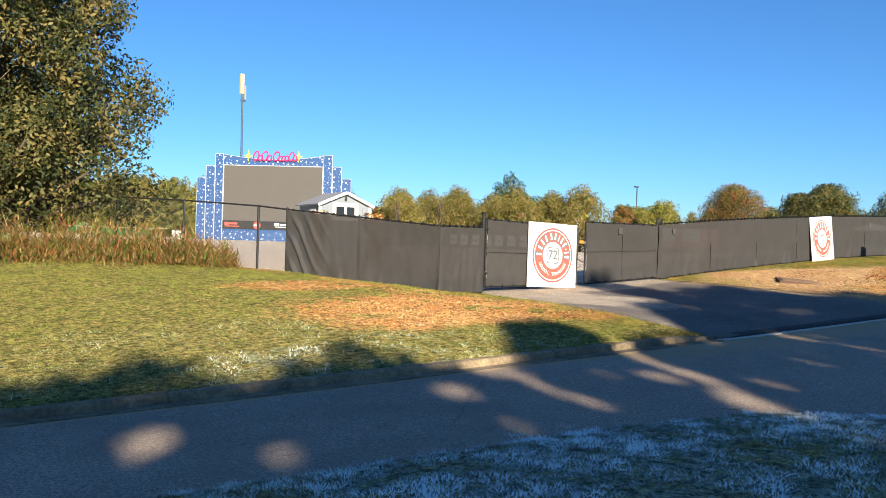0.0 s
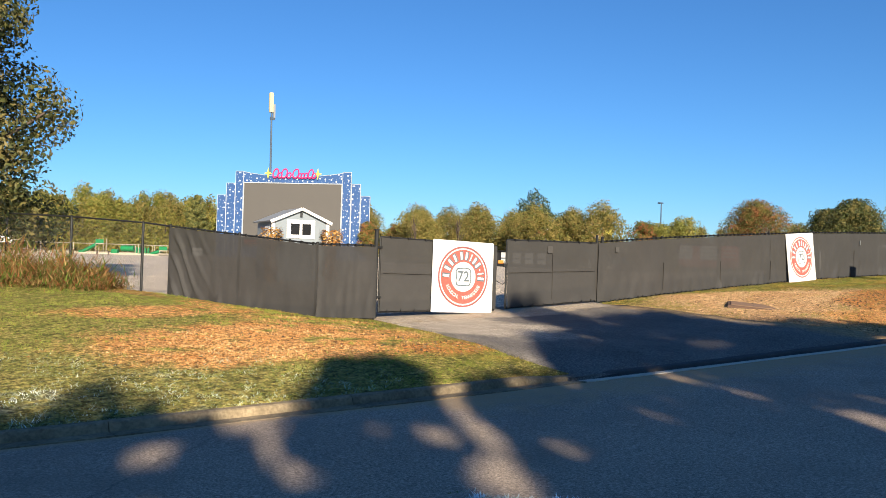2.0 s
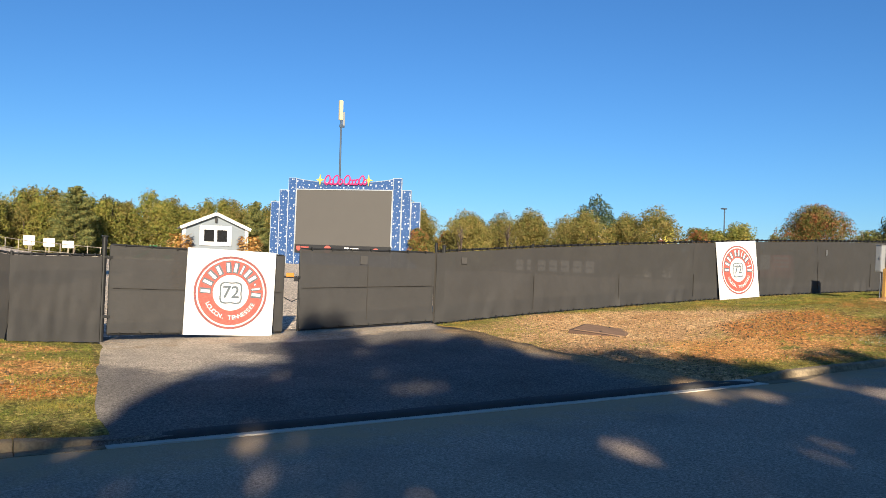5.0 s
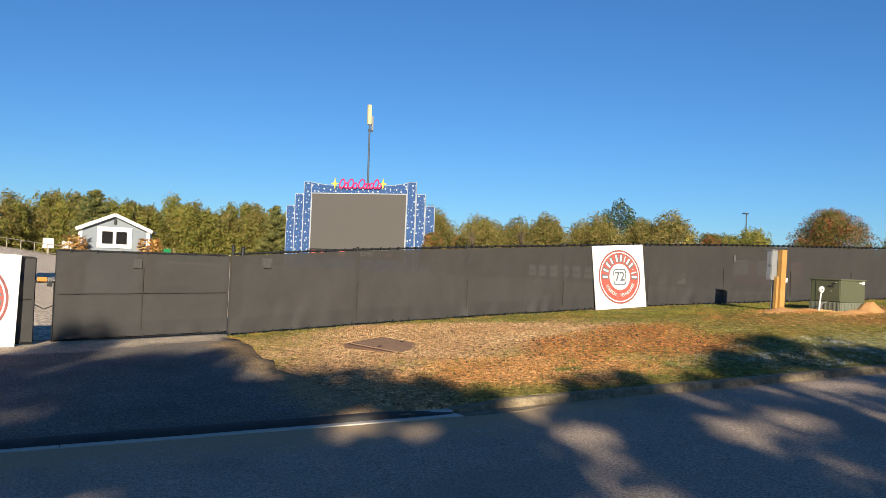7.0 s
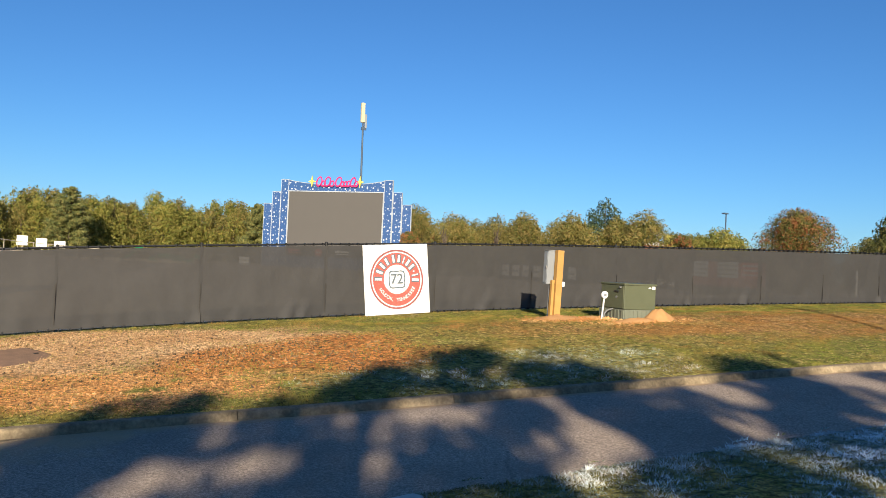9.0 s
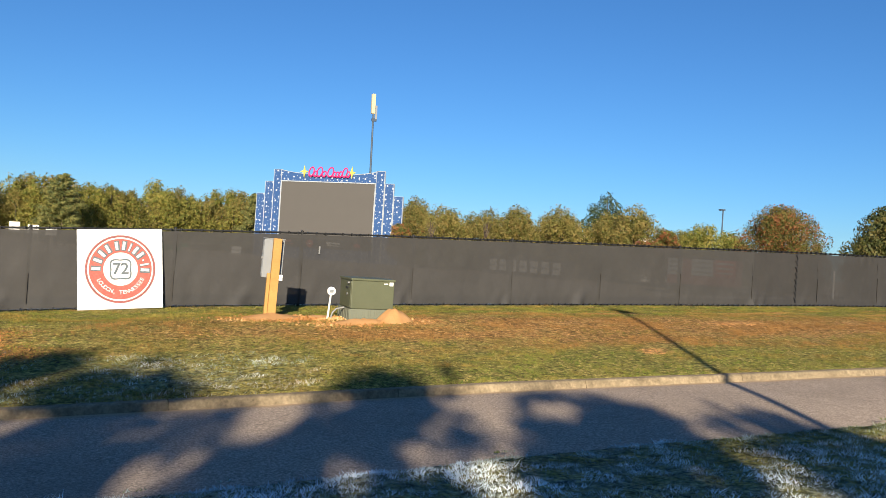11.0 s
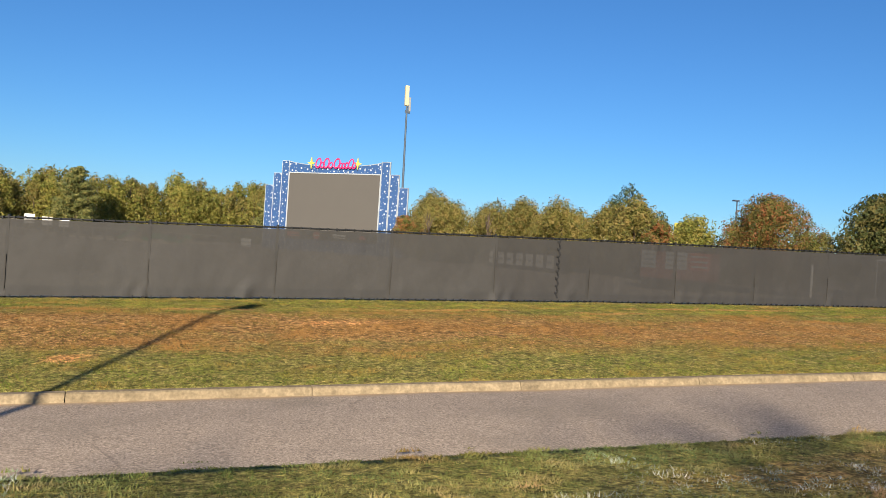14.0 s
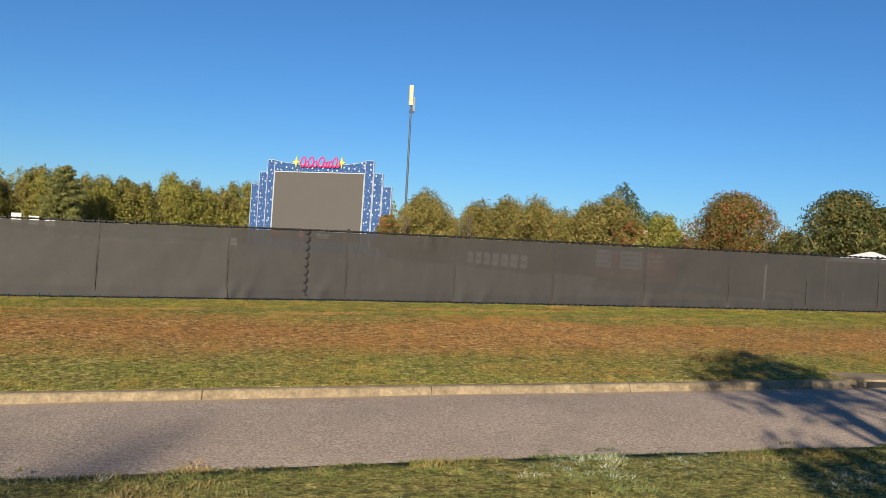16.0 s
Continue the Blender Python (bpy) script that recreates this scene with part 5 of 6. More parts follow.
# trees over the right half of the lot
R = "trees along the far side of the lot"
row_tree = make_tree("lot_tree", 10.0, 0.2, 5.0, 100, 11500, 0.175, M_LEAF_OLIVE, M_BARK, "rounded olive-green tree beyond the fence", "tree", 31, R, lobe=0.6, flat=1.6)
put_copies(row_tree, [(80.7, 117.3, 0, 1.05), (76.7, 112.1, 0, 1.03), (93.6, 114.9, 0, 1.16), (92.6, 112.5, 0, 1.08), (89.0, 92.0, 0, 1.05), (96.8, 83.2, 0, 1.1), (96.2, 89.5, 0, 1.02), (93.7, 103.4, 0, 1.0),
                      (108.0, 104.0, 0, 0.95), (94.6, 167.7, 0, 1.5), (88.5, 152.0, 0, 1.25), (97.0, 140.0, 0, 1.1), (90.5, 121.0, 0, 1.1), (101.0, 108.0, 0, 1.0), (105.0, 97.0, 0, 1.0), (98.0, 92.0, 0, 1.0)], rt)
young = make_tree("lot_tree", 7.9, 0.3, 4.2, 90, 9500, 0.16, M_LEAF_GREEN, M_BARK, "small rounded green tree beyond the fence", "tree", 32, R, lobe=0.6, flat=1.5)
put_copies(young, [(90.1, 60.0, 0.3, 1.0), (101.0, 76.0, 0, 1.05), (96.0, 69.0, 0.2, 0.95), (112.0, 78.0, 0, 1.1), (115, 68, 0, 1.0), (122, 60, 0, 1.1), (124, 50, 0, 1.1)], rt)
red_tree = make_tree("autumn_tree", 10.2, 0.2, 6.3, 170, 42000, 0.135, M_LEAF_ORANGE, M_BARK, "broad tree turning orange and red in autumn", "tree", 33, R, lobe=0.75)
put_copies(red_tree, [(90.5, 48.3, 0.4, 1.0)], rt)
small_red = make_tree("autumn_tree", 8.2, 0.5, 3.0, 30, 8000, 0.15, M_LEAF_ORANGE, M_BARK, "small tree turning rusty red in autumn", "tree", 34, R)
put_copies(small_red, [(91.2, 69.3, 0.2, 1.0), (77.5, 121.5, 0, 1.0), (74.5, 127.0, 0, 1.05)], rt)
dark_tree = make_tree("lot_tree", 9.9, 0.2, 6.3, 150, 30000, 0.17, M_LEAF_DARK, M_BARK, "broad dark green tree beyond the fence", "tree", 35, R, lobe=0.75)
put_copies(dark_tree, [(92.0, 35.0, 0.5, 0.98), (96.0, 27.0, 0.6, 1.0), (113.4, 50.0, 0, 1.1)], rt)
con = make_conifer(20.6, 15.0, 30000, 0.27, "tall pointed dark green conifer", 41)
con.matrix_basis = pose(132.8, 139.7, 0.2) 
pine = make_pine(15.0, 4.6, 24000, 0.20, "dark green pine with flat boughs before the wood", 42)
pine.matrix_basis = pose(13.94, 165.8, -0.2)
copy_thing(pine, pose(56.0, 178.0, 0, 0, 0, 70) @ Matrix.Diagonal((0.8, 0.8, 1.0, 1)))
copy_thing(pine, pose(-9.0, 160.0, 0, 0, 0, 190) @ Matrix.Diagonal((0.85, 0.85, 0.92, 1)))

# half-bare bluish trees
bare_tree = make_tree("bare_tree", 11.0, 2.5, 2.6, 16, 500, 0.12, M_LEAF_OLIVE, M_BARK, "thin half-bare pale tree beyond the fence", "tree", 51, R, limbs=16)
put_copies(bare_tree, [(83.8, 108.5, 0, 1.0), (72.0, 106.5, 0, 0.92)], rt)
# the big tree beside the side fence
near_tree = make_tree("large_tree", 14.5, 0.2, 6.1, 430, 150000, 0.08, M_LEAF_NEAR, M_BARK, "large leafy tree with dull green and bronze leaves", "tree", 61, limbs=90, low=0.4, lobe=0.46)
near_tree.matrix_basis = pose(-11.4, 13.8, 0.5)
slim = thing("bare_sapling", pose(-12.4, 9.5, 0.4), "slim bare pale sapling before the large tree", "tree")
bm = bmesh.new()
rs = random.Random(8)
limb(bm, [(0, 0, -0.2), (0.1, 0, 3), (0.0, 0.1, 6), (0.15, 0, 10.5)], [0.06, 0.05, 0.035, 0.012], 7)
for i in range(16):
    z = 1.6 + i * 0.5
    a = i * 2.4
    ln = rs.uniform(0.9, 2.0)
    limb(bm, [(0.05, 0, z), (math.cos(a) * ln * 0.5, math.sin(a) * ln * 0.5, z + ln * 0.35), (math.cos(a) * ln, math.sin(a) * ln, z + ln * 0.9)], [0.02, 0.013, 0.005], 5)
part("stem", bm, M_PALEBARK, slim)

# ---- trees and a pole beside the path, out of view, whose shadows fall over the lane ----
S = "roadside trees"
def ground_spots(spots):
    """Roadside spots (x, y, height) as places on the ground with a scale for an 8.6 m tree."""
    return [(x, y, float(ground_z(x, y)), h / 8.6) for x, y, h in spots]


def row_top(x):
    """Outline of the roadside row against the sun, over the line y = -38, set by where its shade ends."""
    return np.interp(x, [-38.8, -28.8, -27.4, -26.5, -25.2, -24.3, -23.5, -22.8, -22.1, -20.7, -20.0, -18.7, -17.7, -16.1, -15.4, -14.5, -14.0, -12.8, -12.2, -11.2, -9.8, -9.1, -7.7, -6.0, -5.2, -3.6, -1.4, -0.4, 0.4, 1.6, 2.6, 3.8, 4.8, 5.6, 6.4, 7.8, 9.0, 9.7, 10.5, 12.6, 13.8, 14.8, 15.6],
                     [11.8, 11.9, 12.1, 12.6, 11.5, 12.2, 12.8, 11.8, 11.5, 11.4, 12.4, 12.4, 11.6, 11.5, 12.8, 13.1, 14.9, 15.1, 14.1, 13.7, 14.1, 12.8, 12.8, 12.5, 11.6, 11.8, 12.0, 12.0, 12.7, 13.1, 13.3, 12.8, 12.0, 11.7, 12.4, 12.3, 12.7, 12.1, 11.4, 11.2, 10.6, 9.2, 7.8])


# holes cut for sun patches on the lane: along, up, half width
SUN_GAPS = [(-26.3, 10.8, 0.42), (-24.9, 10.35, 0.26), (-22.3, 10.9, 0.38), (-22.1, 10.2, 0.22), (-21.3, 11.3, 0.38), (-20.7, 10.3, 0.24), (-19.7, 10.8, 0.26), (-19.0, 10.6, 0.30), (-18.7, 9.9, 0.38),
        (-17.6, 10.1, 0.30), (-16.9, 11.5, 0.22), (-16.0, 11.3, 0.22), (-14.4, 13.4, 0.50), (-14.0, 11.1, 0.26), (-13.1, 9.8, 0.24), (-12.1, 14.0, 0.42), (-9.4, 10.3, 0.38), (-8.8, 12.7, 0.38),
        (-7.1, 11.2, 0.42), (-6.1, 11.0, 0.30), (-3.9, 10.7, 0.42), (-1.9, 10.5, 0.40), (-0.8, 10.6, 0.40), (3.3, 10.5, 0.45), (6.1, 11.4, 0.45), (10.1, 11.2, 0.40)]


def row_tree(x, y, seed, leaves, label):
    """One tree of the row; leaves are cut along the sun's rays to the outline and the sun patches."""
    rnd = random.Random(seed)
    zg = float(ground_z(x, y))
    h = float(row_top(x)) - zg + 0.3
    t = thing("roadside_tree", pose(x, y, zg), label, "tree", S)
    lo = crown_lobes(rnd, h, 2.2, 2.8, 42, 0.45, 0.8 if leaves > 3000 else 0.52)
    bm = limb(bmesh.new(), [(0, 0, -0.3), (0.05, 0, h * 0.35), (rnd.uniform(-0.2, 0.2), 0.1, h * 0.85)], [0.26, 0.19, 0.04], 8)
    for lx, ly, lz, r in lo[:14]:
        z0 = max(2.5, lz - h * 0.18)
        limb(bm, [(0.03, 0, z0), (lx * 0.5, ly * 0.5, (z0 + lz) / 2 + 0.1), (lx, ly, lz)], [0.08, 0.05, 0.015], 4)
    part("trunk", bm, M_BARK, t, smooth=True)
    v, f = leaf_cloud(rnd, lo, leaves, 0.19, ruffle=0.6)
    c = v.reshape(-1, 3, 3).mean(1) + np.array([x, y, zg])
    u = (c[:, 1] + 38.0) / SUN_WAY.y
    px, pz = c[:, 0] - SUN_WAY.x * u, c[:, 2] - SUN_WAY.z * u
    g = np.random.RandomState(seed)
    keep = pz < row_top(px) + g.normal(size=len(px)) * 0.16
    for gx, gz, r in SUN_GAPS:
        d = np.sqrt(((px - gx) / r) ** 2 + ((pz - gz) / (0.66 * r)) ** 2)
        keep &= (d > 0.75 + 0.6 * g.rand(len(px)))
    v = v.reshape(-1, 3, 3)[keep].reshape(-1, 3)
    mesh_part("crown", v, np.arange(len(v)).reshape(-1, 3), M_LEAF_GREEN, t)
    return t


# extra unseen tree, added to shade a sunlit strip of ground
row_tree(-24.55, -38.3, 340, 9000, "tall leafy tree in the row behind the path")
rr = random.Random(17)
for i in range(36):
    x = -39.0 + 1.53 * i + rr.uniform(-0.4, 0.4)
    leafy = x < -7.0
    row_tree(x, -38.0 + rr.uniform(-1.3, 1.3), 300 + i, 9000 if leafy else (4800 if x < -2.0 else 2500), "tall leafy tree in the row behind the path" if leafy else "tall airy tree in the row behind the path")
airy = make_tree("roadside_tree", 8.6, 1.8, 2.8, 13, 2300, 0.13, M_LEAF_GREEN, M_BARK, "airy half-bare roadside tree behind the path", "tree", 73, S, limbs=40)
put_copies(airy, ground_spots([(37.4, -27, 7.6), (39.6, -26.5, 6.3)]), rt)
far_bare = make_tree("roadside_tree", 25.0, 15.0, 4.2, 26, 800, 0.2, M_LEAF_OLIVE, M_BARK, "tall half-bare tree far behind the path", "tree", 57, S, limbs=46)
put_copies(far_bare, [(2.6, -70.0, -0.4, 0.955), (9.2, -70.0, -0.4, 1.03)], rt)
upole = thing("utility_pole", pose(19.72, -24.0, 0.5, 0, 0.9, 0), "tall weathered timber utility pole with a steel can", "utility pole")
part("shaft", tube(bmesh.new(), (0, 0, -0.5), (0, 0, 9.75), 0.09, 0.06, 12), M_BARK, upole)
part("transformer_can", tube(bmesh.new(), (0.24, 0, 9.1), (0.24, 0, 9.6), 0.16, n=14), M_GALV, upole)
part("bracket", box(bmesh.new(), 0.05, 0.2, -0.04, 0.04, 9.3, 9.38, 0.008), M_STEEL, upole)

# ---- mast and lamp beyond the lot ----
mast = thing("cell_mast", pose(123.6, 285.9, 0, 0, -0.8, 0), "very tall slender steel mast with pale antenna panels", "mast")
part("shaft", tube(bmesh.new(), (0, 0, -1), (0, 0, 58.5), 0.55, 0.34, 14), M_MAST, mast)
part("antenna", box(bmesh.new(), -0.95, 0.55, -0.7, 0.7, 57.6, 65.6, 0.2), M_CREAM, mast, "pale cream antenna panel")
part("antenna", box(bmesh.new(), 0.7, 1.5, -0.5, 0.5, 55.4, 61.0, 0.15), M_METER, mast)
part("bracket", box(bmesh.new(), -0.6, 1.4, -0.4, 0.4, 54.6, 55.8, 0.1), M_MAST, mast)
lamp = thing("street_lamp", pose(120.2, 88.5, 0, 0, 0, 0), "tall dark parking lot lamp with flat square head", "street lamp")
part("pole", tube(bmesh.new(), (0, 0, -0.5), (0, 0, 13.7), 0.16, 0.11, 10), M_MAST, lamp)
part("head", box(bmesh.new(), -0.75, 0.25, -0.35, 0.35, 13.6, 13.85, 0.05), M_MAST, lamp)
flag = thing("flag_pole", pose(108.0, 100.0, 0), "thin white flag pole", "flag pole")
part("pole", tube(bmesh.new(), (0, 0, -0.3), (0, 0, 11.6), 0.09, 0.05, 8), M_WHITE, flag)

# ---- things beyond the fence ----
bld = thing("store_building", pose(118, 112, 0, 0, 0, -50), "low white store building with a red band", "building")
part("wall", box(bmesh.new(), -9, 9, 0, 6, -0.3, 8.2), M_WHITE, bld)
part("red_band", box(bmesh.new(), -9.05, 9.05, -0.06, -0.005, 7.2, 7.9), M_RED, bld)
part("parapet", box(bmesh.new(), -9.2, 9.2, -0.2, 6.2, 8.2, 8.6), M_WHITE, bld)
tower = thing("yellow_sign", pose(118.5, 101.1, -0.4, 0, 0, -50), "yellow pylon sign above the far trees", "sign")
part("panel", box(bmesh.new(), -0.95, 0.95, -0.2, 0.2, 7.2, 10.3, 0.05), M_YELLOW, tower)
part("pylon", box(bmesh.new(), -0.3, 0.3, -0.15, 0.15, -0.3, 7.2), M_GALV, tower)
for x, y, w in ((86.5, 27.2, 5.0), (92.0, 22.0, 5.0), (98, 16.5, 6)):
    tent = thing("white_tent", pose(x, y, 0.4, 0, 0, -60), "white canopy tent behind the fence", "tent", "white tents")
    bm = bmesh.new()
    bmesh.ops.create_cone(bm, cap_ends=False, segments=4, radius1=w * 0.75, radius2=0.2, depth=0.9, matrix=Matrix.Translation((0, 0, 4.15)) @ Matrix.Rotation(math.pi / 4, 4, 'Z'))
    part("canopy", bm, M_WHITE, tent)
    for sx in (-1, 1):
        for sy in (-1, 1):
            part("leg", tube(bmesh.new(), (sx * w / 2, sy * w / 2, -0.5), (sx * w / 2, sy * w / 2, 3.8), 0.05), M_GALV, tent)


def stall(x, y, z, yaw, w, label, body, skirt):
    """A long low stall: body on a dark skirt, flat roof."""
    s = thing("food_stall", pose(x, y, z, 0, 0, yaw), label, "stall", "stalls on the lot")
    part("body", box(bmesh.new(), -w / 2, w / 2, 0, 2.4, 0.0, 2.9, 0.05), body, s)
    part("skirt", box(bmesh.new(), -w / 2 + 0.15, w / 2 - 0.15, 0.1, 2.3, -skirt, -0.005), M_BLACK, s)
    part("roof", box(bmesh.new(), -w / 2 - 0.2, w / 2 + 0.2, -0.4, 2.6, 2.905, 3.0), M_BLACK, s)
    return s


long_stall = stall(82.7, 93.0, -0.1, -85, 20.5, "long dark stall with a row of pale windows", M_BLACK, 0.15)
for i in range(7):
    cx = -10.25 + (i + 0.5) * 20.5 / 7
    win = part("opening", box(bmesh.new(), cx - 0.95, cx + 0.95, -0.04, -0.005, 0.75, 2.7), M_WHITE, long_stall)
    part("shelf", box(bmesh.new(), cx - 0.95, cx + 0.6, -0.07, -0.045, 1.5, 1.75), M_METER, win)
van = stall(77.3, 46.7, 1.15, -61, 7.4, "red and white food van with striped boards behind fence", M_RIM, 1.3)
for x0, x1, m_ in ((-3.6, -2.0, M_TRIM), (-0.95, 1.3, M_TRIM), (1.6, 3.6, M_RED)):
    board = part("board", box(bmesh.new(), x0, x1, -0.06, -0.005, 1.0, 2.75), m_, van)
    for k in range(3):
        z = 1.3 + 0.5 * k
        part("stripe", box(bmesh.new(), x0 + 0.15, x1 - 0.15, -0.09, -0.065, z, z + 0.16), M_METER if m_ is M_TRIM else M_TRIM, board)
lotbox = thing("white_utility_box", pose(47.8, 153.2, 0, 0, 0, -20), "white slatted utility box near the screen's foot", "utility box")
part("body", box(bmesh.new(), -1.05, 1.05, -0.06, 1.1, -0.35, 1.65, 0.03), M_WHITE, lotbox)
for k in range(2):
    part("slat", box(bmesh.new(), -1.0, 1.0, -0.09, -0.065, 0.1 + 0.75 * k, 0.25 + 0.75 * k), M_METER, lotbox)
wp = thing("white_post", pose(83.5, 35.2, 0.4), "slim white post on the lot", "post")
part("shaft", tube(bmesh.new(), (0, 0, -0.4), (0, 0, 3.1), 0.11), M_WHITE, wp)

# playground, its frontage square to the lane
pm = pose(29.0, 141.0, 0.0, 0, 0, -37)
pad = thing("playground_border", pm, "low tan timber border round the playground", "border")
for y in (-6, 8):
    part("rail", box(bmesh.new(), -14, 9, y - 0.2, y + 0.2, -0.4, 0.25), M_RAIL, pad)
for x in (-14, 9):
    part("rail", box(bmesh.new(), x - 0.2, x + 0.2, -5.8, 7.8, -0.4, 0.24), M_RAIL, pad)
bark = thing("bark_bed", pm, "flat bed of pale bark mulch under the playground", "mulch bed")
part("mulch", box(bmesh.new(), -13.7, 8.7, -5.7, 7.7, -0.4, 0.04), M_TAN, bark)


def slide(x, h, ln, label):
    s = thing("slide", pm @ pose(x, 0, 0), label, "slide", "playground slides")
    part("chute", limb(bmesh.new(), [(-ln, 0, 0.25), (-ln * 0.8, 0, 0.35), (-ln * 0.1, 0, h * 0.88), (0, 0, h)], [0.32] * 4, 6), M_GREENPLAST, s)
    part("platform", box(bmesh.new(), 0, 1.5, -0.7, 0.7, h - 0.1, h + 0.08), M_TAN, s)
    part("side_panel", box(bmesh.new(), 0, 1.5, -0.75, -0.7, h + 0.1, h + 0.8), M_GREENPLAST, s)
    for px in (0.05, 1.45):
        for py in (-0.65, 0.65):
            part("post", tube(bmesh.new(), (px, py, -0.4), (px, py, h + 1.0), 0.07), M_TAN, s)
    return s


slide(-4.6, 1.9, 3.4, "tall green plastic playground slide with platform")
slide(7.4, 0.9, 1.8, "small green plastic playground slide")
tun = thing("climbing_tunnel", pm @ pose(-0.2, 0, 0), "green plastic crawl tunnel on tan posts", "climbing frame")
part("tunnel", tube(bmesh.new(), (0.2, 0, 1.15), (2.6, 0, 1.15), 0.55, n=14), M_GREENPLAST, tun)
part("roof_panel", box(bmesh.new(), -1.6, -0.4, -0.5, 0.5, 0.1, 0.95, 0.1), M_GREENPLAST, tun)
for i in range(5):
    part("panel", box(bmesh.new(), 3.0 + i * 0.55, 3.25 + i * 0.55, -0.2, 0.2, 0.3, 1.4), M_GREENPLAST, tun)
for x in (0.2, 2.6, 4.2, 5.8):
    part("post", tube(bmesh.new(), (x, 0.6, -0.3), (x, 0.6, 1.8), 0.07), M_TAN, tun)
for k, (x, y) in enumerate(((-8, -14), (-3, -15), (3.5, -16))):
    tb = thing("picnic_bench", pm @ pose(x, y, 0, 0, 0, 8 * k), "low dark picnic bench on the lot", "bench", "picnic benches")
    part("top", box(bmesh.new(), -1.3, 1.3, -0.4, 0.4, 0.62, 0.70), M_BARK, tb)
    for sx in (-0.9, 0.9):
        part("leg", box(bmesh.new(), sx - 0.08, sx + 0.08, -0.35, 0.35, -0.2, 0.62), M_BARK, tb)

# tan pipe fence round the back of the lot
pf = [(-48, 94), (-26, 112), (-8, 134), (5, 148), (17.8, 156.0), (41.3, 140.8)]
pipe = thing("pipe_fence", Matrix(), "tan pipe rail fence at the back of the lot", "fence", kind="structure")
for (x0, y0), (x1, y1) in zip(pf, pf[1:]):
    z0, z1 = float(ground_z(x0, y0)), float(ground_z(x1, y1))
    for hh in (0.3, 1.9):
        part("rail", tube(bmesh.new(), (x0, y0, z0 + hh), (x1, y1, z1 + hh), 0.06), M_RAIL, pipe)
    k = max(2, int(math.hypot(x1 - x0, y1 - y0) / 3))
    for i in range(k):
        s = i / k
        part("fence_post", tube(bmesh.new(), (x0 + (x1 - x0) * s, y0 + (y1 - y0) * s, -0.4), (x0 + (x1 - x0) * s, y0 + (y1 - y0) * s, z0 + (z1 - z0) * s + 2.0), 0.07), M_RAIL, pipe)
for x, y, z0, z1 in ((5.4, 163.2, 1.9, 3.85), (8.9, 161.3, 1.75, 3.45), (12.2, 159.3, 1.6, 3.05)):
    b = thing("white_board", pose(x, y, 0, 0, 0, -26), "white painted board on the lot's rear rail", "board", "white boards on the rail")
    part("panel", box(bmesh.new(), -1.1, 1.1, -0.06, 0.06, z0, z1), M_WHITE, b)
    part("stake", box(bmesh.new(), -0.1, 0.1, 0.062, 0.12, float(ground_z(x, y)) - 0.2, z1 - 0.3), M_RAIL, b)


# ---- grass, weeds ----
def tone_mat(name):
    """Grass: greens, straw, rust and frost come from mesh attributes, broken by island."""
    m = bpy.data.materials.new(name)
    m.use_nodes = True
    N, L = m.node_tree.nodes, m.node_tree.links
    p = N["Principled BSDF"]
    p.inputs["Roughness"].default_value = 0.7
    p.inputs["Specular IOR Level"].default_value = 0.2
    at = N.new("ShaderNodeAttribute")
    at.attribute_name = "tone"
    L.new(at.outputs["Color"], p.inputs["Base Color"])
    tr = N.new("ShaderNodeBsdfTranslucent")
    L.new(at.outputs["Color"], tr.inputs["Color"])
    mx = N.new("ShaderNodeMixShader")
    mx.inputs[0].default_value = 0.3
    L.new(p.outputs[0], mx.inputs[1])
    L.new(tr.outputs[0], mx.inputs[2])
    L.new(mx.outputs[0], N["Material Output"].inputs[0])
    return m


M_GRASS = tone_mat("grass_blades")
GREEN, LIME, STRAW, BROWN, FROST = (np.array(c) for c in ((0.14, 0.195, 0.028), (0.255, 0.27, 0.044), (0.46, 0.33, 0.12), (0.315, 0.172, 0.052), (0.74, 0.81, 0.86)))


GX0, GY0, GS = -26.0, -24.0, 0.2
_gx, _gy = np.arange(GX0, 68, GS), np.arange(GY0, 17, GS)


def survey():
    """Ground height, bareness, dryness, frost and patchiness on a fine grid."""
    out = np.zeros((len(_gx), len(_gy), 5))
    for i, x in enumerate(_gx):
        x = float(x)
        lo, hi = float(near_y(x)) - 7.5, float(fence_y(x)) + 0.3
        for k, y in enumerate(_gy):
            y = float(y)
            if y < lo or y > hi:
                continue
            clay, gravel, dry, rust, lot = masks(x, y)
            yk = float(kerb_y(x)) + 0.16
            s = (y - yk) / max(0.1, float(fence_y(x)) - yk)
            swell = 0.05 * noise.noise((x * 0.35, y * 0.35, 0)) * max(0.0, min(1, 4 * s * (1 - s)))
            out[i, k] = (swell, max(clay, gravel, rust * 0.8), dry, frost_at(x, y), noise.noise((x * 0.45, y * 1.6, 1.3)) + 0.5 * noise.noise((x * 1.5, y * 3.4, 6.2)) + 0.5 * noise.noise((x * 4, y * 4, 2.2)))
    return out


SURVEY = survey()


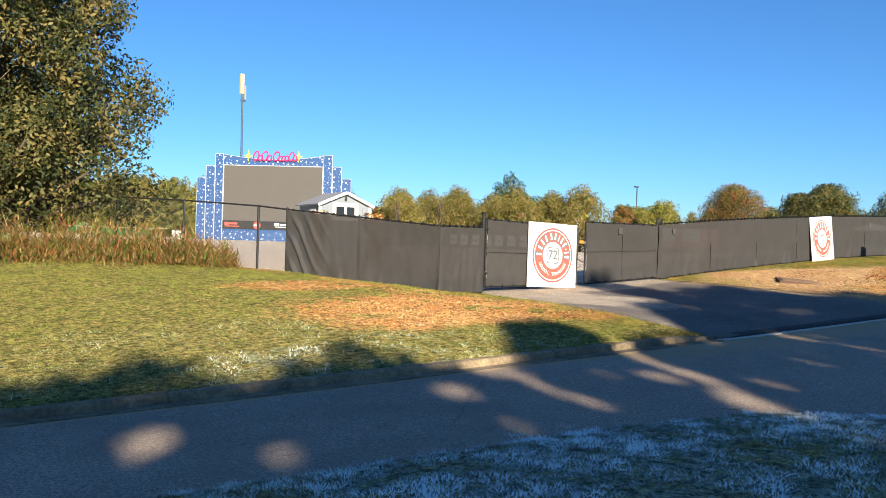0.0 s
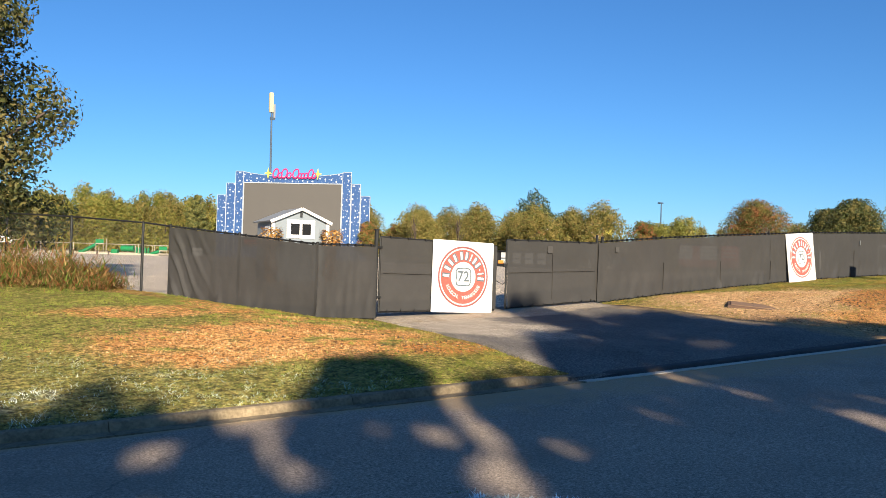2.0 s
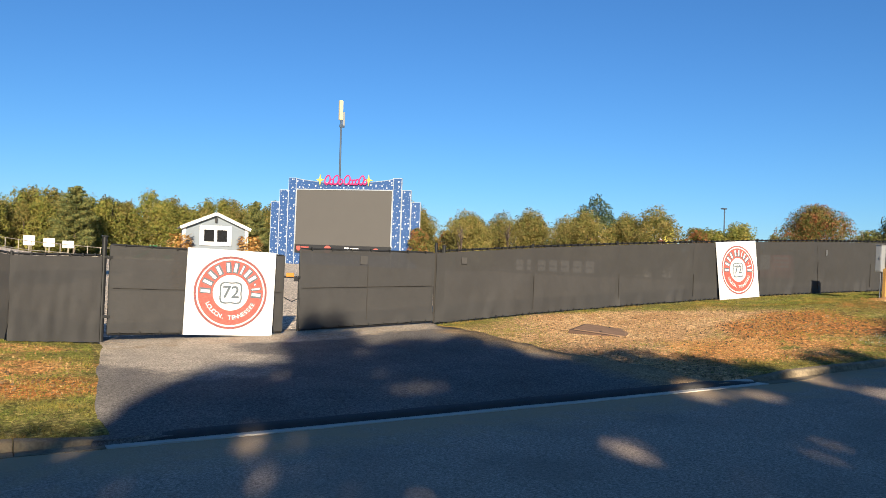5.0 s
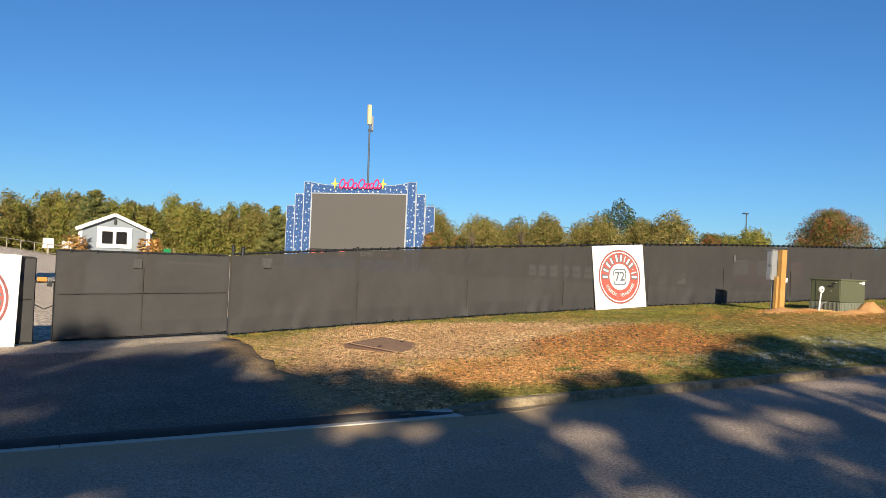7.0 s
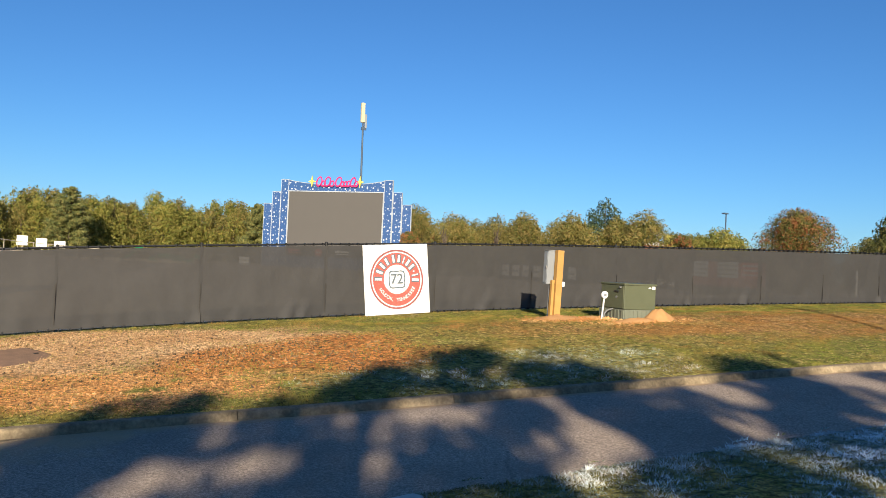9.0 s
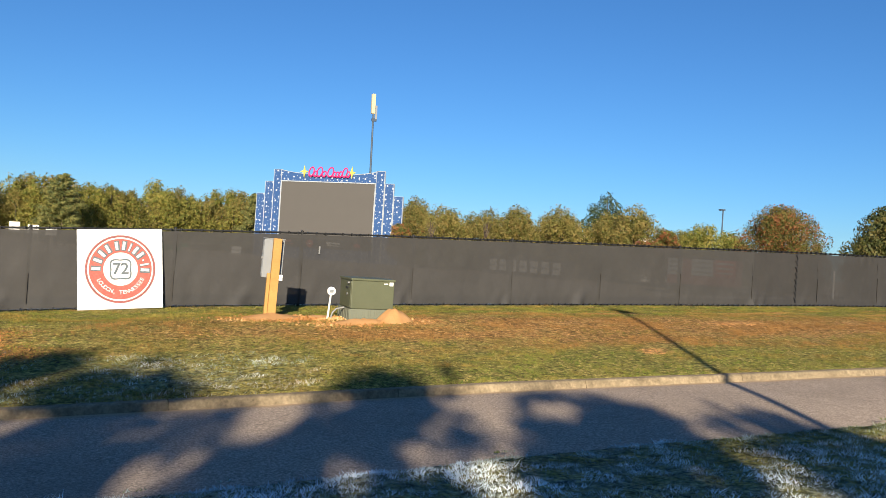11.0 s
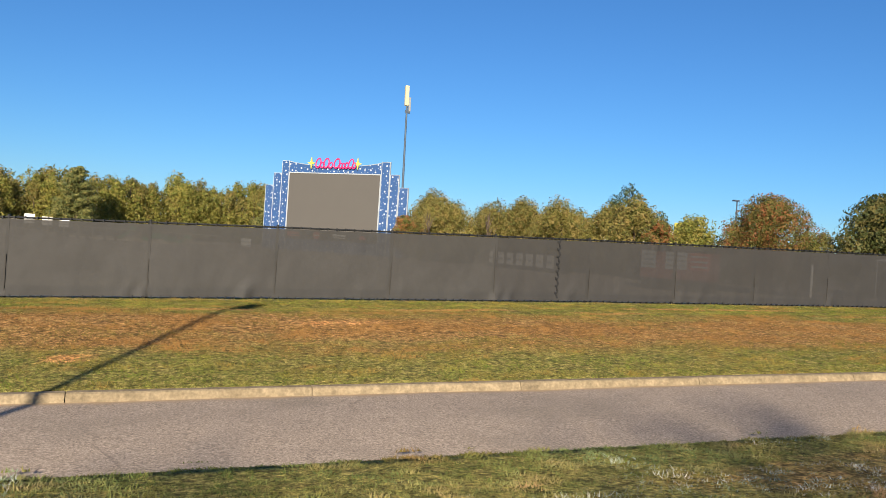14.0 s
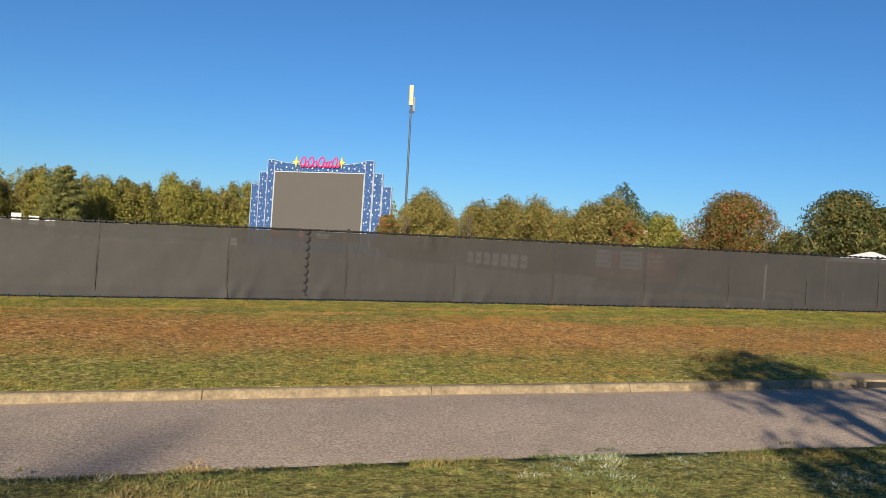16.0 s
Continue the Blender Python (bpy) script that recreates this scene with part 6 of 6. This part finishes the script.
def ground_at(x, y):
    yk, yf, zk, zf, yn, zr = kerb_y(x) + 0.16, fence_y(x), road_z(x) + 0.10, fence_z(x), near_y(x), road_z(x)
    verge = zr + 0.045 + 0.11 * np.minimum(1.0, np.maximum(0, yn - y) / 2.0)
    s = np.clip((y - yk) / np.maximum(0.1, yf - yk), 0, 1)
    crest = 0.15 * np.exp(-((y + 3.8) / 1.7) ** 2) * np.interp(x, [9, 17, 26, 34], [0, 1, 1, 0.35])
    swell = SURVEY[np.clip(np.rint((x - GX0) / GS).astype(int), 0, len(_gx) - 1), np.clip(np.rint((y - GY0) / GS).astype(int), 0, len(_gy) - 1), 0]
    return np.where(y < yn, verge, zk + (zf - zk) * (1 - (1 - s) ** 2) + crest + swell)


def patchy(x, y, per_metre, seed):
    """Smooth random patches between -1 and 1, so many to the metre."""
    lat = np.random.RandomState(seed).rand(256, 256) * 2 - 1
    u, v = x * per_metre + 500, y * per_metre + 500
    i, k = np.floor(u).astype(int), np.floor(v).astype(int)
    fu, fv = u - i, v - k
    fu, fv = fu * fu * (3 - 2 * fu), fv * fv * (3 - 2 * fv)
    at = lambda a, b: lat[a % 256, b % 256]
    return (at(i, k) * (1 - fu) + at(i + 1, k) * fu) * (1 - fv) + (at(i, k + 1) * (1 - fu) + at(i + 1, k + 1) * fu) * fv


def grass(name, x, y, height, width, seed, label):
    """One sheet of short blades at the given spots."""
    g = np.random.RandomState(seed)
    q = SURVEY[np.clip(((x - GX0) / GS).astype(int), 0, len(_gx) - 1), np.clip(((y - GY0) / GS).astype(int), 0, len(_gy) - 1)]
    keep = g.rand(len(x)) > q[:, 1] * 0.95
    x, y, q = x[keep], y[keep], q[keep]
    n = len(x)
    u = lambda a, b: a + (b - a) * g.rand(n)
    z = ground_at(x, y) - 0.01
    w = u(0, 1)[:, None]
    c = (GREEN * (1 - w) + LIME * w) * np.where(y < near_y(x), 0.92, np.where(x < -4, 1.25, 1.05))[:, None]
    tuft, mid, fine = patchy(x, y, 1.7, 1), patchy(x, y, 3.6, 2), patchy(x, y, 10.0, 3)
    d = np.clip(q[:, 2] * 0.9 + np.where(x < -4, 0.35, 0.66) * q[:, 4] + np.where(x < -4, -0.04, np.where(y < near_y(x), 0.12, 0.16)) + u(-0.08, 0.08) + 0.10 * fine + np.where(x < -4, 0.12, 0.26) * mid, 0, 1)[:, None]
    dc = np.where((u(0.2, 0.8) + 0.4 * tuft + 0.3 * q[:, 4] < 0.24)[:, None], STRAW, BROWN)
    c = c * (1 - d) + dc * d
    fr = np.clip(q[:, 3] * (np.where(y < near_y(x), 0.95, 0.5) + 0.35 * tuft + 0.45 * mid) + u(-0.3, 0.3) * (q[:, 3] > 0.05) + 0.2 * fine * (q[:, 3] > 0.05), 0, 1)[:, None] * 0.85
    c = c * 0.82 * (1 - fr) + FROST * fr
    # tone falls with blade height, painting some shade between the tufts
    c = c * np.clip(u(0.85, 1.12) * (1 + 0.22 * tuft) * (1 + 0.50 * mid) * (0.97 + 0.42 * fine) * (1 + 0.25 * q[:, 4]), 0.15, 1.6)[:, None]
    h = np.maximum(0.012, height * u(0.45, 1.25) * (1 + 0.35 * q[:, 4] + 0.25 * tuft + 0.35 * mid + 0.5 * fine))
    a, bl = u(0, 6.283), 0
    b = a + u(-1.2, 1.2)
    lean = h * u(0.3, 1.7)
    v = np.empty((n * 3, 3))
    v[0::3] = np.stack([x - np.sin(a) * width, y + np.cos(a) * width, z], 1)
    v[1::3] = np.stack([x + np.sin(a) * width, y - np.cos(a) * width, z], 1)
    v[2::3] = np.stack([x + np.cos(b) * lean, y + np.sin(b) * lean, z + h], 1)
    ob = mesh_part(name, v, np.arange(n * 3).reshape(n, 3), M_GRASS)
    c4 = np.ones((n * 3, 4))
    c4[:, :3] = np.repeat(c, 3, axis=0)
    ob.data.attributes.new("tone", 'FLOAT_COLOR', 'POINT').data.foreach_set("color", c4.ravel())
    return tagged(ob, label, "grass", kind="stuff")


def verge_spots(n, seed):
    g = np.random.RandomState(seed)
    x = g.uniform(-17, 49, n)
    yn = near_y(x)
    y = yn - 0.05 + 0.05 * np.sin(x * 2.3 + 2 * np.sin(x * 0.9)) + 0.03 * np.sin(x * 9.1) - 6.2 * g.rand(n) ** 1.3
    ok = yn > -20
    return x[ok], y[ok]


def bank_spots(n, seed):
    g = np.random.RandomState(seed)
    x = g.uniform(-24, 66, n)
    yk, yf = kerb_y(x) + 0.13, np.minimum(fence_y(x), 14)
    y = yk + (yf - yk) * g.rand(n)
    xr = np.interp(y, [-8.3, -7.8, -6.6, -4.6, 2], [7.4, 6.6, 6.0, 5.9, 6.1])
    ok = ~((x > -2.5 + 0.11 * (y + 7)) & (x < xr) & (y < 1))
    return x[ok], y[ok]


grass("grass", *verge_spots(620000, 5), 0.032, 0.008, 5, "frosted short verge grass beside the lane")
grass("grass", *bank_spots(880000, 6), 0.034, 0.0095, 6, "short mown roadside grass, green and brown")


def weeds():
    """Tall brown weeds along the side fence."""
    g = random.Random(9)
    vs, cols = [], []
    a0, a1 = Vector((-6.2, 5.6)), Vector((-15.5, 11.5))
    for i in range(34000):
        s, w = g.random(), g.gauss(0, 0.8)
        p = a0.lerp(a1, s) + Vector((0.54, 0.84)) * (w - 0.9 * s)
        q = min(1.0, s * 5) * (0.55 + 0.45 * noise.noise((p.x * 0.6, p.y * 0.6, 5)))
        cl = noise.noise((p.x * 1.6, p.y * 1.6, 9)) + 0.5 * noise.noise((p.x * 4, p.y * 4, 4))
        h = max(0.12, g.uniform(0.25, 1.0) * (0.75 + 0.6 * q) * (1.0 + 0.9 * cl))
        z = float(ground_z(p.x, p.y)) - 0.02
        a, wd = g.uniform(0, 6.283), g.uniform(0.007, 0.02)
        k = g.random()
        lo, hi = g.uniform(0.0, 0.75) * h, 0.0
        dx, dy = math.cos(a), math.sin(a)
        ln = g.uniform(0.10, 0.45) * h
        x, y = p.x + g.gauss(0, 0.05), p.y + g.gauss(0, 0.05)
        ang = g.uniform(0.2, 1.3)
        vs += [(x - dy * wd, y + dx * wd, z + lo), (x + dy * wd, y - dx * wd, z + lo), (x + dx * ln * math.cos(ang) * 1.4, y + dy * ln * math.cos(ang) * 1.4, z + lo + ln * 0.6 + 0.06)]
        cols.append((STRAW * 0.75 if k < 0.25 else (np.array((0.27, 0.15, 0.055)) if k < 0.55 else (GREEN * 0.8 if k < 0.85 else np.array((0.30, 0.12, 0.04))))) * (1 + 0.5 * cl))
    n = len(cols)
    ob = mesh_part("weeds", vs, [tuple(t) for t in np.arange(n * 3).reshape(n, 3).tolist()], M_GRASS)
    at = ob.data.attributes.new("tone", 'FLOAT_COLOR', 'POINT')
    c4 = np.ones((n * 3, 4))
    c4[:, :3] = np.repeat(np.array(cols), 3, axis=0)
    at.data.foreach_set("color", c4.ravel())
    return tagged(ob, "tall dried brown weeds along the side fence", "weeds", kind="stuff")


weeds()


def lumps(name, spots, size, material, label, category, seed):
    """Many small uneven lumps lying on the ground, one sheet."""
    g = np.random.RandomState(seed)
    n = len(spots)
    base = np.array([(1, 0, -0.2), (-0.5, 0.87, -0.2), (-0.5, -0.87, -0.2), (0.1, 0.1, 0.75)])
    fc = np.array([(0, 1, 3), (1, 2, 3), (2, 0, 3)])
    x, y = spots[:, 0], spots[:, 1]
    p = np.stack([x, y, ground_at(x, y)], 1)
    s = size * (0.35 + 1.1 * g.rand(n) ** 2)
    a = g.rand(n) * 6.283
    v = np.repeat(base[None], n, 0) + g.normal(size=(n, 4, 3)) * 0.22
    ca, sa = np.cos(a)[:, None], np.sin(a)[:, None]
    v = np.stack([v[..., 0] * ca - v[..., 1] * sa, v[..., 0] * sa + v[..., 1] * ca, v[..., 2]], 2) * s[:, None, None] + p[:, None]
    f = (fc[None] + 4 * np.arange(n)[:, None, None]).reshape(-1, 3)
    return tagged(mesh_part(name, v.reshape(-1, 3), f, material), label, category, kind="stuff")


def pick_spots(count, seed, key):
    """Spots on the bank where the ground is bare clay or gravel."""
    g = random.Random(seed)
    out = []
    while len(out) < count:
        x, y = g.uniform(-10, 17), g.uniform(-8.4, 0.0)
        if y < kerb_y(x) + 0.2 or in_drive(x, y):
            continue
        if g.random() < max(masks(x, y)[key], 0.0) ** 1.5:
            out.append((x, y))
    return np.array(out)


M_CLOD = leaf_mat("clay_clods", (0.32, 0.144, 0.04), (0.464, 0.24, 0.08), (0.576, 0.352, 0.144), 0.0)
M_STONE = leaf_mat("gravel_stones", (0.34, 0.18, 0.07), (0.46, 0.275, 0.12), (0.54, 0.37, 0.19), 0.0)
M_TWIG = leaf_mat("dark_litter", (0.056, 0.036, 0.016), (0.128, 0.072, 0.028), (0.24, 0.152, 0.064), 0.0)
lumps("clay_clods", pick_spots(9000, 3, 0), 0.020, M_CLOD, "loose orange clay clods on bare ground", "clods", 1)
def spoil_spots():
    g = np.random.RandomState(12)
    return np.concatenate([np.stack([cx + g.normal(size=n) * sx, cy + g.normal(size=n) * sy], 1) for cx, cy, sx, sy, n in ((20.0, -3.35, 0.55, 0.3, 900), (21.4, -4.25, 0.55, 0.2, 700), (20.9, -3.5, 0.35, 0.25, 350))])


lumps("clay_clods", spoil_spots(), 0.034, M_CLOD, "loose orange clods of dug earth round the post", "clods", 8)
lumps("gravel", pick_spots(24000, 4, 1), 0.015, M_STONE, "loose tan gravel and straw beside the driveway", "gravel", 2)
lumps("leaf_litter", np.concatenate([pick_spots(900, 5, 0), pick_spots(500, 6, 1), pick_spots(1500, 7, 3)]), 0.032, M_TWIG, "dark scattered leaf litter on bare ground", "litter", 3)
